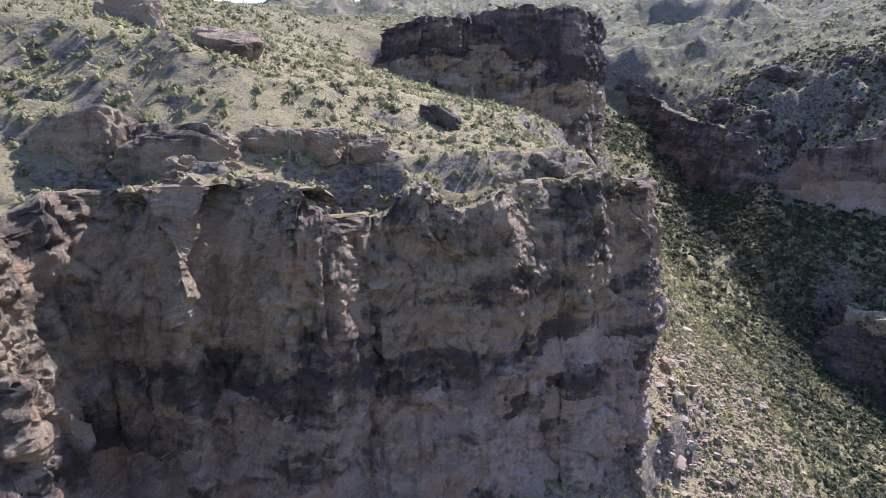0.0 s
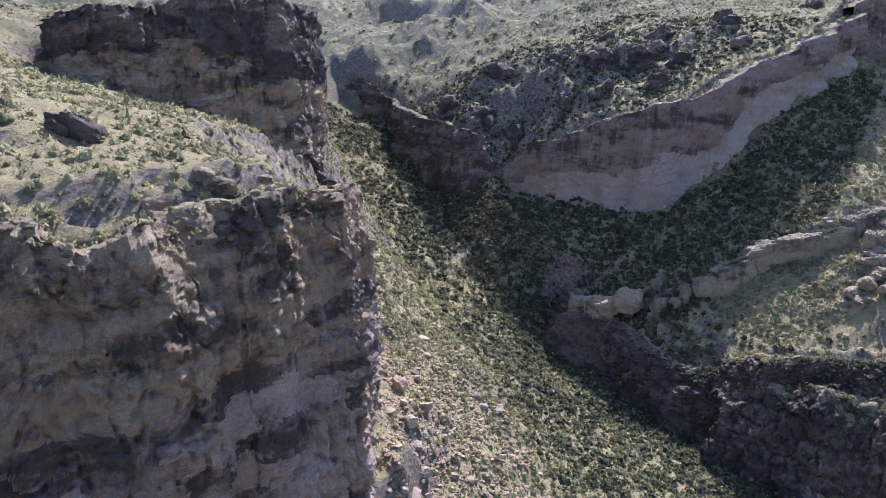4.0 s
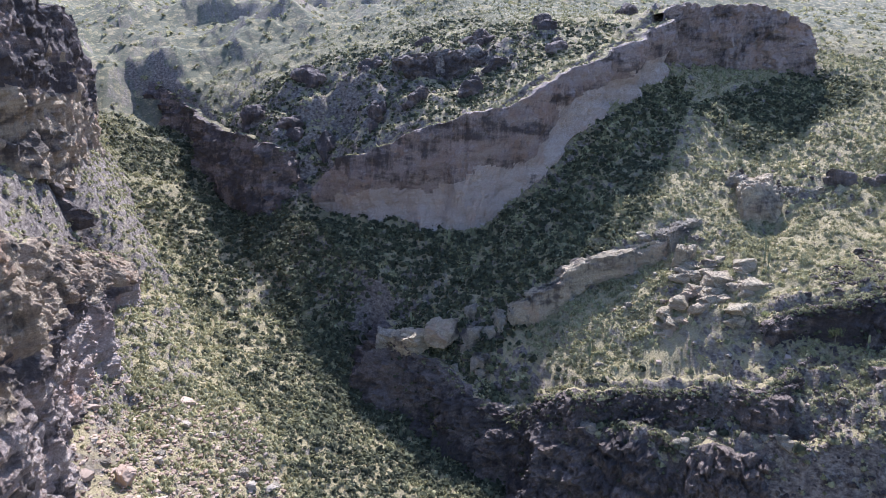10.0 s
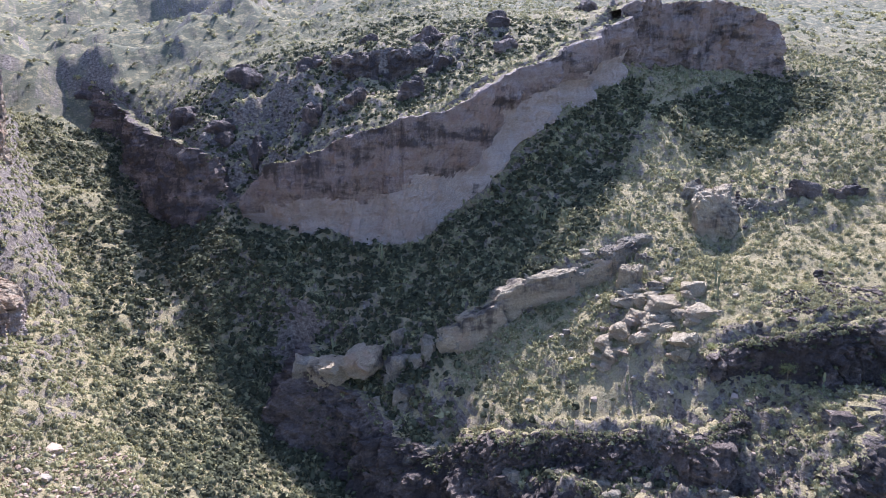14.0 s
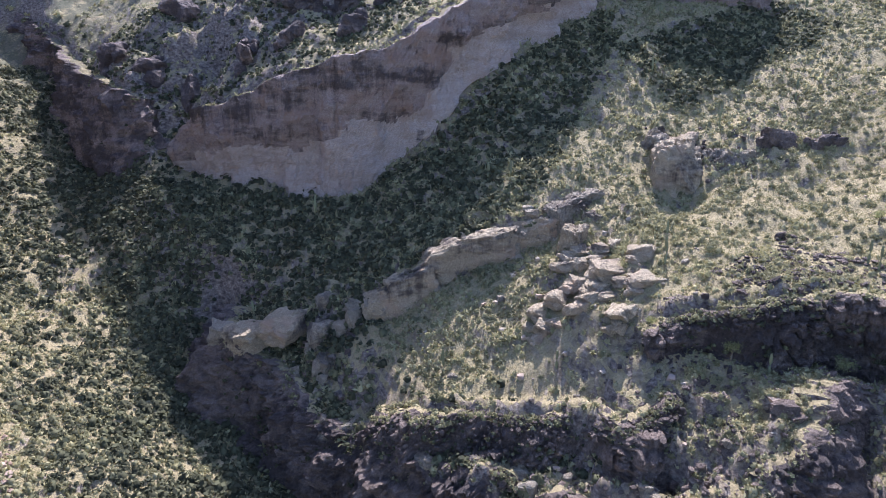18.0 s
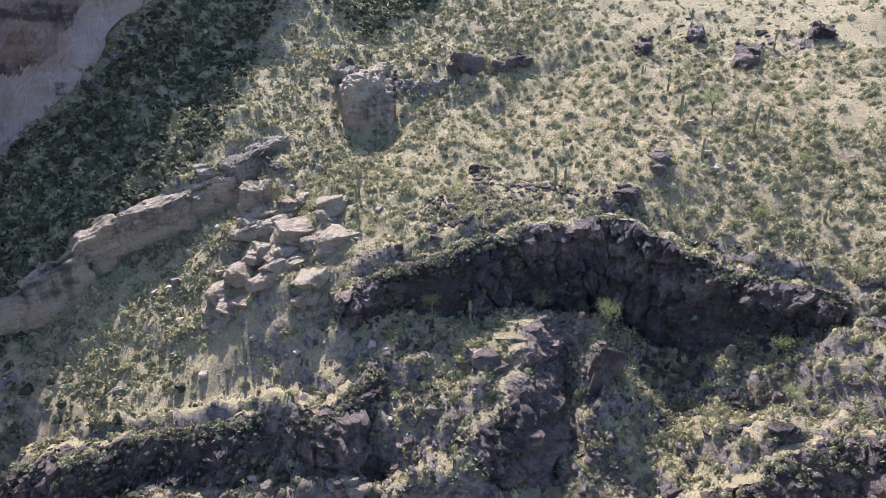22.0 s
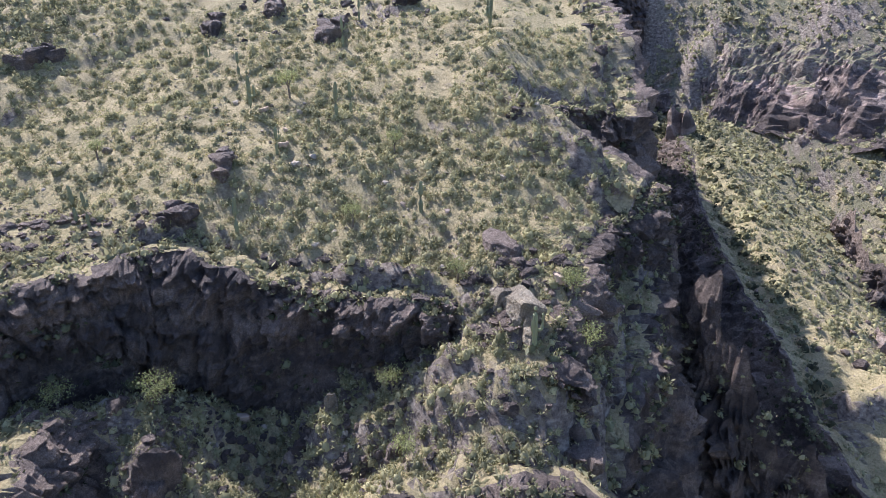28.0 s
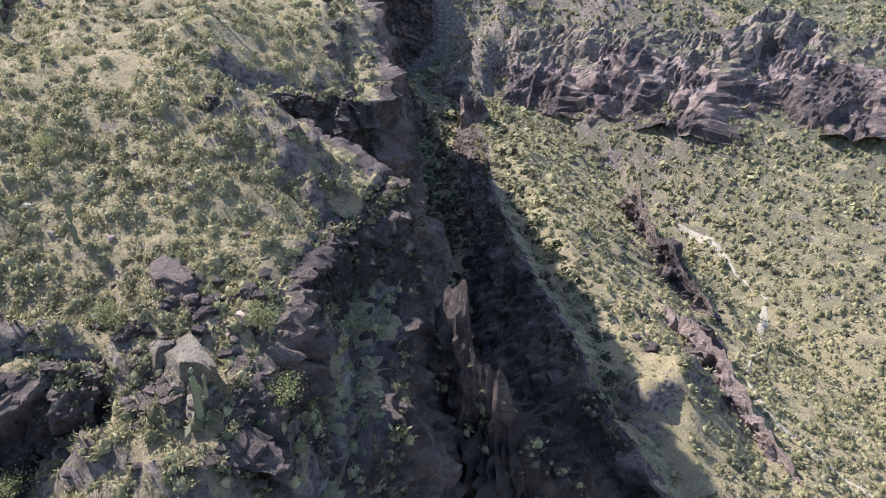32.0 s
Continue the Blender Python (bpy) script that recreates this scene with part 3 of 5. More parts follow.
def solid(name, verts, faces, mat, smooth=True):
    verts, faces = np.asarray(verts, np.float32), np.asarray(faces, np.int32)
    me = bpy.data.meshes.new(name)
    k = faces.shape[1]
    me.vertices.add(len(verts))
    me.vertices.foreach_set("co", verts.ravel())
    me.loops.add(faces.size)
    me.loops.foreach_set("vertex_index", faces.ravel())
    me.polygons.add(len(faces))
    me.polygons.foreach_set("loop_start", np.arange(len(faces), dtype=np.int32) * k)
    me.polygons.foreach_set("use_smooth", np.full(len(faces), smooth))
    me.update(calc_edges=True)
    me.materials.append(mat)
    return new(name, me)


# ---- the ground ----
def spaced(stops, end_lo, end_hi):
    """Places along an axis: rows of a start and a step, the last row's start being the end; then ever wider apart to the far ends."""
    mid = np.concatenate([np.arange(a, b, step) for (a, step), (b, _) in zip(stops, stops[1:])])
    out, d = [mid[-1]], stops[-2][1]
    while out[-1] < end_hi:
        d *= 1.05
        out.append(out[-1] + d)
    left, d = [mid[0]], stops[0][1]
    while left[-1] > end_lo:
        d *= 1.05
        left.append(left[-1] - d)
    return np.r_[left[:0:-1], mid, out[1:]]


gx = spaced([(-62, 1.25), (105, 0.82), (262, 1.2), (306, 0)], -4200, 4200)
gy = spaced([(-50, 1.3), (20, 0.82), (165, 1.2), (300, 0)], -3500, 4600)
GX, GY = np.meshgrid(gx, gy, indexing="ij")
GZ = land(GX, GY)
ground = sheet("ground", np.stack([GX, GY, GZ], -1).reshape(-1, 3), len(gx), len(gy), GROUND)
tagged(ground, "stony tan desert ground of slopes, creek beds and far hills", "ground", kind="structure")


def on_ground(x, y):
    """The height of the ground's own mesh at places given as arrays."""
    x, y = np.asarray(x, float), np.asarray(y, float)
    i, j = np.clip(np.searchsorted(gx, x) - 1, 0, len(gx) - 2), np.clip(np.searchsorted(gy, y) - 1, 0, len(gy) - 2)
    u, v = (x - gx[i]) / (gx[i + 1] - gx[i]), (y - gy[j]) / (gy[j + 1] - gy[j])
    return GZ[i, j] * (1 - u) * (1 - v) + GZ[i + 1, j] * u * (1 - v) + GZ[i, j + 1] * (1 - u) * v + GZ[i + 1, j + 1] * u * v


# ---- cliffs ----
def cliff(name, key, mat, label, step=0.8, bulge=1.6, blocks=1.0, hollow=0.0, seed=0, bands=(), ragged=0.13, flute=0.0, beds=0.0, tall=5.6):
    """A rock face along one of the plan's cliffs: from under the foot up to the lip and back over it. bands: other rocks, from the foot up, each to a share of the height."""
    p, n, s = cliff_line(key, step)
    high = p[:, 2] - p[:, 3]
    rise = np.linspace(-0.18, 1.0, max(8, int(np.median(high) * 1.18 / step)))
    cap = np.array([0.4, 1.0, 1.8, 2.8, 4.0, 5.2, 6.4]) * min(1.0, 0.35 + np.median(high) / 22)
    lean, crown = BATTER.get(key, 0.0) * high, CROWN.get(key, 0.0)
    rows = []
    for v in rise:
        inset = 0.9 * max(v, 0) ** 3 + crown * max(0.0, (v - 0.55) / 0.45) ** 1.6 - lean * (1 - v) + hollow * math.exp(-(((v - 0.2) / 0.28) ** 2))
        rows.append(np.c_[p[:, :2] + n * np.broadcast_to(inset, len(p))[:, None], p[:, 3] + high * v])
    for c in cap:
        rows.append(np.c_[p[:, :2] + n * (0.9 + crown + c), p[:, 2] + 0.1 - 0.06 * c * c])
    v = np.stack(rows, 1)
    x, y, z = v[..., 0], v[..., 1], v[..., 2]
    face = np.r_[np.ones(len(rise)), np.linspace(0.7, 0.0, len(cap))][None]
    warp = 0.35 * fractal(x / 7, y / 7, z / 7, 2, seed + 4)
    out = bulge * fractal(x / 11, y / 11, z / 13, 3, seed)
    big, joint = cells(x / 4.6 + warp, y / 4.6 + warp, z / tall + 0.5 * warp, seed + 5)
    small, seam = cells(x / 1.7 + warp, y / 1.7 - warp, z / 1.5, seed + 6)
    tiny, _ = cells(x / 0.8 - warp, y / 0.8 + warp, z / 0.7, seed + 7)
    out = out + blocks * (0.9 * big + 0.5 * small + 0.36 * tiny + 0.2 * fractal(x / 0.8, y / 0.8, z / 0.8, 2, seed + 10))
    out = out + flute * ridged(x / 5 + warp, y / 5 - warp, z / 26, 3, seed + 21) + beds * fractal(x / 9, y / 9, z / 1.7 + warp, 3, seed + 22)
    out = out - blocks * (1.0 * np.clip(0.12 - joint, 0, 0.12) / 0.12 + 0.3 * np.clip(0.1 - seam, 0, 0.1) / 0.1)
    out = np.maximum((out + 0.9) * face, -0.4)
    up = np.r_[np.zeros(len(rise)), np.linspace(0.3, 1, len(cap))][None] * (0.6 * cells(x / 2.2, y / 2.2, 0 * z, seed + 3)[0] - 0.1)
    slant = min(BATTER.get(key, 0.0), 1.0)
    v[..., 0] -= n[:, None, 0] * out * (1 - 0.45 * slant)
    v[..., 1] -= n[:, None, 1] * out * (1 - 0.45 * slant)
    v[..., 2] += up + 0.7 * slant * out + 0.3 * face * fractal(x / 2, y / 2, z / 2, 2, seed + 8)
    ob = sheet(name, v.reshape(-1, 3), v.shape[0], v.shape[1], mat, smooth=False)
    share = np.r_[rise, np.full(len(cap), 2.0)][None] + ragged * fractal(x / 12, y / 12, z / 4, 4, seed + 12)
    kind = np.zeros(share.shape, np.int32)
    for top, rock in reversed(bands):
        ob.data.materials.append(rock)
        kind[share < top] = len(ob.data.materials) - 1
    ob.data.materials.append(GROUND)
    soil = np.r_[np.full(len(rise), -1.0), np.linspace(0.1, 1.5, len(cap))][None] + 0.6 * fractal(x / 3, y / 3, z / 3, 3, seed + 14)
    kind[soil > 0.1] = len(ob.data.materials) - 1
    ob.data.polygons.foreach_set("material_index", kind[:-1, :-1].ravel())
    return tagged(ob, label, "cliff", kind="structure")


cliff("cliff_bluff", "bluff", ROCK, "tall dark-stained brown cliff below a scrubby bluff", 0.36, 1.9, 0.7, seed=12, bands=[(0.40, ROCK_WALL), (0.58, ROCK_STAINED)], ragged=0.2, flute=0.55, beds=0.4, tall=9.0)
cliff("cliff_mesa", "mesa", ROCK_MESA, "dark red-brown flat-topped mesa wall", 0.7, 2.2, 0.8, seed=23, bands=[(0.42, ROCK)], ragged=0.3, flute=1.2, beds=0.4, tall=9.0)
cliff("cliff_alcove", "alcove", ROCK_TOP, "red-brown cliff hollowed at its pale foot over a shaded slope", 0.5, 1.8, 0.4, 2.5, seed=31, bands=[(0.42, ROCK_PALE)], ragged=0.16, flute=0.8, beds=0.4, tall=9.0)
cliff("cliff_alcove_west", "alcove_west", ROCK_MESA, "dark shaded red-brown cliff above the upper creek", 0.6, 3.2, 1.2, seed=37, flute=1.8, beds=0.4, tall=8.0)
cliff("cliff_tower", "tower", ROCK_TOP, "square red-brown rock tower wall", 0.7, 1.8, 0.8, seed=43, flute=1.4, beds=0.4, tall=9.0)
cliff("cliff_upper_band", "upper_band", ROCK_DARK, "low dark rock band on the scrub slope", 0.6, 1.0, 1.0, seed=47)
cliff("cliff_ledge", "ledge", ROCK_GREY, "tilted pale grey rock ledge", 0.4, 0.9, 1.5, seed=51)
# grey nose given the dark rock, which paints its face as shaded
cliff("cliff_nose", "nose", ROCK_DARK, "grey jointed rock nose above the creek", 0.36, 2.0, 1.5, seed=61, flute=0.8, beds=0.5)
cliff("cliff_spur_step", "spur_step", ROCK_DARK, "low broken dark rock step on the spur", 0.32, 1.5, 1.5, seed=67)
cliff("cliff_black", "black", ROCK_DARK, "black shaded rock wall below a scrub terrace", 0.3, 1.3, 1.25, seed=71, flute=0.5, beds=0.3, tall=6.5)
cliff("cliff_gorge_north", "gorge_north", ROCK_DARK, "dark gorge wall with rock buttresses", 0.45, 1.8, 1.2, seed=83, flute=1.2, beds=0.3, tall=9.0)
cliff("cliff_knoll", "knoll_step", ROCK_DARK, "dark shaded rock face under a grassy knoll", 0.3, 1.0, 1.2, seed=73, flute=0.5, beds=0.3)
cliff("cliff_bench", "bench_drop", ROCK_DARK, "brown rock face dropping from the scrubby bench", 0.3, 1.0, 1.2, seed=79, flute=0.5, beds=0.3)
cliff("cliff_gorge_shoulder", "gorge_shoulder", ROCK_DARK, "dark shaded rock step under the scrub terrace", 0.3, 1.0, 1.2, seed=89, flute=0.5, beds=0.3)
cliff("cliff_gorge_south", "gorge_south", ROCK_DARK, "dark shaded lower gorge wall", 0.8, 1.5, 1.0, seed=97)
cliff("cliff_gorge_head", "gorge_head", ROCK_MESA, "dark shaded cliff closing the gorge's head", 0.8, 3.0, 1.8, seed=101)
cliff("cliff_far_wall", "far_wall", GROUND, "red-brown cliff and scrub slope above the far scree", 0.7, 4.0, 0.7, seed=103, bands=[(0.5, ROCK_MESA), (0.62, ROCK_TOP)], ragged=0.4, flute=1.3, beds=0.1, tall=9.0)


def fin(name, rows, mat, label, seed, step=0.6, rough=1.0):
    """A narrow rock ridge, steep on both sides: rows of x, y, height of the crest, height of the foot, half its width."""
    p, s = along(rows, step)
    n = inward(p)
    across = np.linspace(-1, 1, 71)
    high = (p[:, 2] - p[:, 3])[:, None]
    crest = p[:, 2][:, None] + 0.16 * high * fractal(s / 3.5, 0, 0, 3, seed)[:, None]
    x = p[:, :1] + n[:, :1] * across * p[:, 4:5]
    y = p[:, 1:2] + n[:, 1:2] * across * p[:, 4:5]
    z = crest - (crest - p[:, 3:4]) * np.abs(across) ** 0.75
    big, joint = cells(x / 2.6, y / 2.6, z / 3.4, seed + 1)
    small, seam = cells(x / 1.1, y / 1.1, z / 1.3, seed + 2)
    out = rough * (0.8 * big + 0.4 * small - 0.5 * np.clip(0.14 - joint, 0, 0.14) / 0.14 + 0.25 * fractal(x / 0.9, y / 0.9, z / 0.9, 2, seed + 3))
    side = np.sign(across) * np.clip(np.abs(across) * 4, 0, 1)
    v = np.stack([x + n[:, :1] * side * out, y + n[:, 1:2] * side * out, z + 0.5 * out], -1)
    ob = sheet(name, v.reshape(-1, 3), v.shape[0], v.shape[1], mat, smooth=False)
    return tagged(ob, label, "rock ridge", kind="structure")


fin("ridge_gorge_rib", [(219.5, 26.5, -52, -70, 4), (216.5, 25.5, -49.5, -74, 5), (214.6, 24.8, -49, -76, 5), (212.2, 23.2, -52.6, -80, 6), (210, 20.7, -55, -84, 7), (208.6, 15.5, -62, -88, 7), (207.2, 9, -70, -92, 6), (205.5, 2, -79, -95, 5), (203, -5, -90, -98, 4)],
    ROCK_DARK, "narrow dark rock rib standing in the gorge", 131, 0.4, 2.0)
fin("ridge_bank_crag", [(326, -27, -79, -86, 3), (318, -27.5, -75, -87, 4), (308, -27, -77, -88, 4.5), (296, -29, -80, -90, 4.5), (286, -32, -85, -92, 4), (280, -34, -89, -93, 3)], ROCK_DARK, "dark broken crag along the green bank", 137, 0.6, 1.3)
fin("ridge_wash_crag", [(272, -20, -82, -90, 3), (265, -22, -80, -92, 5), (257, -24, -81, -94, 5.5), (248, -25, -84, -95, 5), (240, -27, -88, -96, 4), (233, -29, -92, -97, 3)], ROCK_TOP, "brown crag above the sandy wash", 139, 0.6, 1.3)


# ---- plants and stones ----
rng = np.random.default_rng(5)


def leaf_material(name, stops, rough=0.85, thin=0.0):
    m, n, l, b = material(name)
    g = n.new("ShaderNodeNewGeometry")
    tone = ramp(n, l, g.outputs["Random Per Island"], stops)
    broad = ramp(n, l, tex_noise(n, l, 0.12, 4), [(0.3, (0.72, 0.72, 0.72)), (0.7, (1.25, 1.22, 1.1))])
    colour = mix(n, l, 1.0, tone, broad, "MULTIPLY")
    l.new(colour, b.inputs["Base Color"])
    if thin:
        # sunlight shows through thin leaves
        through_leaf, both = n.new("ShaderNodeBsdfTranslucent"), n.new("ShaderNodeMixShader")
        l.new(colour, through_leaf.inputs["Color"])
        both.inputs["Fac"].default_value = thin
        l.new(b.outputs["BSDF"], both.inputs[1])
        l.new(through_leaf.outputs["BSDF"], both.inputs[2])
        l.new(both.outputs["Shader"], n["Material Output"].inputs["Surface"])
    b.inputs["Roughness"].default_value = rough
    b.inputs["Specular IOR Level"].default_value = 0.2
    return m


SCRUB = leaf_material("scrub_leaves", [(0.0, (0.18, 0.17, 0.09)), (0.5, (0.31, 0.29, 0.16)), (1.0, (0.46, 0.425, 0.25))], thin=0.38)
# dense brush, its leaves toned extra dark to hold the shade
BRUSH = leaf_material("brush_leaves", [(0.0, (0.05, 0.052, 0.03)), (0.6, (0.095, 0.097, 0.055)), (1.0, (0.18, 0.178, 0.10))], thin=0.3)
STRAW = leaf_material("dry_grass", [(0.0, (0.32, 0.29, 0.15)), (0.5, (0.39, 0.355, 0.18)), (1.0, (0.50, 0.45, 0.245))], thin=0.3)
STONE = leaf_material("loose_stone", [(0.0, (0.15, 0.12, 0.10)), (0.5, (0.30, 0.245, 0.195)), (1.0, (0.41, 0.35, 0.28))])
PINK_STONE = leaf_material("pink_scree", [(0.0, (0.19, 0.13, 0.10)), (0.5, (0.34, 0.245, 0.185)), (1.0, (0.44, 0.345, 0.275))])


def steepness(x, y):
    i = np.clip(((x - X0) / CELL + 0.5).astype(int), 0, SKIN.shape[0] - 1)
    j = np.clip(((y - Y0) / CELL + 0.5).astype(int), 0, SKIN.shape[1] - 1)
    return STEEP[i, j]


def seen(x, y):
    """Leaves out the ground under and behind the way of the camera."""
    return ~((x < 150) & (y < 62)) & ~((x < 185) & (y < 20)) & ~((x < -100) & (y > 250))


def spread(count, box, steep_most=1.3, patch=0.0, scale=14.0, seed=0, keep=None):
    """Places on the ground within a box, thinned by patches and steepness."""
    x, y = rng.uniform(box[0], box[1], count), rng.uniform(box[2], box[3], count)
    ok = seen(x, y) & (steepness(x, y) < steep_most * rng.uniform(0.7, 1.1, count))
    ok &= fractal(x / scale, y / scale, 0, 3, seed) > patch + rng.uniform(-0.35, 0.35, count)
    if keep is not None:
        ok &= keep(x, y)
    return x[ok], y[ok]


def tufts(name, x, y, radius, squash, leaves, leaf, mat, label, category, sink=0.1, z=None, core=True, twigs=False):
    """Many small plants as one mesh: each is a dome of leaf clumps turned every way."""
    count = len(x)
    z = on_ground(x, y) if z is None else z
    way = rng.normal(size=(count, leaves, 3))
    way[..., 2] = np.abs(way[..., 2]) * 0.9
    way /= np.linalg.norm(way, axis=2)[..., None]
    far = rng.uniform(0.45, 1.0, (count, leaves, 1)) ** 0.6 * (1 + 0.25 * rng.normal(size=(count, leaves, 1)))
    mid = np.stack([x, y, z - sink], 1)[:, None] + way * far * (radius[:, None, None] * np.array([1, 1, squash]))
    face = way * 0.7 + np.array([0, 0, 0.55]) + 0.45 * rng.normal(size=way.shape)
    a = way + 0.5 * rng.normal(size=way.shape) if twigs else np.cross(face, rng.normal(size=way.shape))
    a /= np.linalg.norm(a, axis=2)[..., None] + 1e-6
    b = np.cross(face if not twigs else rng.normal(size=way.shape), a)
    b /= np.linalg.norm(b, axis=2)[..., None] + 1e-6
    size = leaf * radius[:, None, None] * rng.uniform(0.6, 1.35, (count, leaves, 1))
    slim = 0.36 if twigs else 0.75
    v = np.stack([mid - size * a, mid + slim * size * b, mid + size * a, mid - slim * size * b], 2).reshape(-1, 3)
    f = np.arange(len(v)).reshape(-1, 4)
    if core:
        # the dense inside of each plant: a lumpy dome
        lift = np.radians([-12, 36, 80])
        turn = np.arange(5) * math.pi / 2.5
        dome = np.stack([np.cos(lift)[:, None] * np.cos(turn), np.cos(lift)[:, None] * np.sin(turn), np.sin(lift)[:, None] + 0 * turn], -1).reshape(1, 15, 3)
        d = dome * (radius[:, None, None] * np.array([0.6, 0.6, 0.68 * squash])) * (1 + 0.16 * rng.normal(size=(count, 15, 1)))
        d = d + np.stack([x, y, z - sink], 1)[:, None]
        ring = np.array([[5 * a + k, 5 * a + (k + 1) % 5, 5 * a + 5 + (k + 1) % 5, 5 * a + 5 + k] for a in range(2) for k in range(5)])
        f = np.concatenate([f, (len(v) + 15 * np.arange(count)[:, None, None] + ring[None]).reshape(-1, 4)])
        v = np.concatenate([v, d.reshape(-1, 3)])
    ob = solid(name, v, f, mat, False)
    ob.data.polygons.foreach_set("use_smooth", np.arange(len(f)) >= count * leaves)
    return tagged(ob, label, category, kind="stuff")


def lump(seed, cuts=1):
    """The points and faces of one angular stone of about a metre."""
    bm = bmesh.new()
    bmesh.ops.create_icosphere(bm, subdivisions=cuts, radius=0.5)
    v = np.array([p.co for p in bm.verts])
    f = np.array([[q.index for q in p.verts] for p in bm.faces])
    bm.free()
    r = np.random.default_rng(seed)
    for _ in range(6):
        n = r.normal(size=3)
        n /= np.linalg.norm(n)
        d = v @ n - r.uniform(0.22, 0.38)
        v = v - np.clip(d, 0, None)[:, None] * n
    return v * (1 + 0.12 * r.normal(size=(len(v), 1))), f


def stones(name, x, y, size, mat, label, flat=0.7, z=None):
    """Many small stones as one mesh."""
    z = on_ground(x, y) if z is None else z
    kinds = [lump(k) for k in range(8)]
    vs, fs, n0 = [], [], 0
    for k, (v, f) in enumerate(kinds):
        m = np.arange(len(x)) % 8 == k
        c = m.sum()
        ang = rng.uniform(0, 6.28, c)
        w = v[None] * size[m][:, None, None] * rng.uniform(0.7, 1.4, (c, 1, 3)) * np.array([1, 1, flat])
        ca, sa = np.cos(ang)[:, None], np.sin(ang)[:, None]
        w = np.stack([w[..., 0] * ca - w[..., 1] * sa, w[..., 0] * sa + w[..., 1] * ca, w[..., 2]], 2)
        w = w + np.stack([x[m], y[m], z[m] + 0.12 * size[m]], 1)[:, None]
        vs.append(w.reshape(-1, 3))
        fs.append((f[None] + (n0 + np.arange(c) * len(v))[:, None, None]).reshape(-1, 3))
        n0 += c * len(v)
    return tagged(solid(name, np.concatenate(vs), np.concatenate(fs), mat, False), label, "stones", kind="stuff")


NEAR = (-90, 312, -60, 335)


def close_by(x, y):
    return (x > 165) & (x < 262) & (y < 135) & (y > 5)


x, y = spread(16000, NEAR, 1.3, -0.8, 16, 201, lambda x, y: ~close_by(x, y))
tufts("scrub", x, y, rng.uniform(0.3, 0.65, len(x)), 0.9, 9, 0.55, SCRUB, "low grey-green desert scrub over the slopes", "scrub", core=False, twigs=True)
x, y = spread(5200, (165, 262, 5, 135), 1.6, -0.9, 16, 201)
tufts("terrace_scrub", x, y, rng.uniform(0.25, 0.6, len(x)), 0.9, 18, 0.42, SCRUB, "low grey-green scrub on the terrace", "scrub", 0.05, core=False, twigs=True)
x, y = spread(4300, (165, 262, 5, 135), 1.7, -0.7, 22, 202)
tufts("bushes", x, y, 0.45 + 0.75 * rng.random(len(x)) ** 1.6, 1.0, 62, 0.2, SCRUB, "rounded grey-green desert bushes on the scrub terrace", "bushes", 0.05, twigs=True)
x, y = spread(16500, NEAR, 1.5, -0.75, 22, 202, lambda x, y: ~close_by(x, y))
tufts("slope_bushes", x, y, 0.5 + 0.8 * rng.random(len(x)) ** 1.6, 0.95, 10, 0.46, SCRUB, "rounded grey-green desert bushes over the slopes", "bushes", twigs=True)
x, y = spread(11500, (228, 430, -165, 14), 2.2, -0.9, 22, 212, lambda x, y: (x > 262) | (y < -12))
tufts("bank_bushes", x, y, 0.6 + 0.9 * rng.random(len(x)) ** 1.5, 0.9, 8, 0.42, SCRUB, "grey-green bushes thick on the far bank", "bushes", twigs=True)
x, y = spread(3600, (300, 440, 14, 180), 1.6, -0.9, 22, 213, lambda x, y: x > 308)
tufts("upper_bushes", x, y, 0.6 + 0.9 * rng.random(len(x)) ** 1.5, 0.9, 5, 0.36, SCRUB, "grey-green bushes on the upper slope", "bushes")
x, y = spread(1700, (-62, 40, 84, 200), 1.4, -0.9, 22, 216)
tufts("bluff_bushes", x, y, 0.5 + 0.9 * rng.random(len(x)) ** 1.5, 0.95, 14, 0.44, SCRUB, "grey-green bushes on the bluff's top", "bushes", twigs=True)
x, y = spread(4500, (98, 225, 205, 305), 2.2, -0.6, 22, 217)
tufts("ridge_brush", x, y, rng.uniform(0.6, 1.5, len(x)), 0.9, 6, 0.36, BRUSH, "dark brush over the ridges above the hollowed cliff", "brush")
x, y = spread(3000, (122, 196, 60, 168), 3.5, -0.7, 22, 218)
tufts("spur_bushes", x, y, 0.4 + 0.7 * rng.random(len(x)) ** 1.5, 0.95, 20, 0.34, SCRUB, "grey-green bushes on the sunny spur", "bushes", twigs=True)
x, y = spread(3600, (36, 78, 150, 330), 4.0, -0.95, 22, 221)
tufts("mesa_slope_bushes", x, y, 0.5 + 0.8 * rng.random(len(x)) ** 1.5, 0.9, 9, 0.44, SCRUB, "tan-green bushes on the steep slope below the mesa", "bushes", twigs=True)
x, y = spread(8500, (140, 312, 128, 205), 1.8, -0.95, 22, 219)
tufts("hillside_bushes", x, y, 0.4 + 0.75 * rng.random(len(x)) ** 1.5, 0.95, 9, 0.46, SCRUB, "grey-green bushes thick on the long hillside", "bushes", twigs=True)
x, y = spread(1300, (182, 236, 26, 80), 4.0, -0.9, 22, 220)
tufts("shoulder_bushes", x, y, 0.4 + 0.7 * rng.random(len(x)) ** 1.5, 1.0, 50, 0.22, SCRUB, "grey-green bushes on the rocky shoulder above the gorge", "bushes", 0.05, twigs=True)
x, y = rng.uniform(-60, 165, 5200), rng.uniform(-45, 66, 5200)
near_side = ~seen(x, y)
x, y = x[near_side], y[near_side]
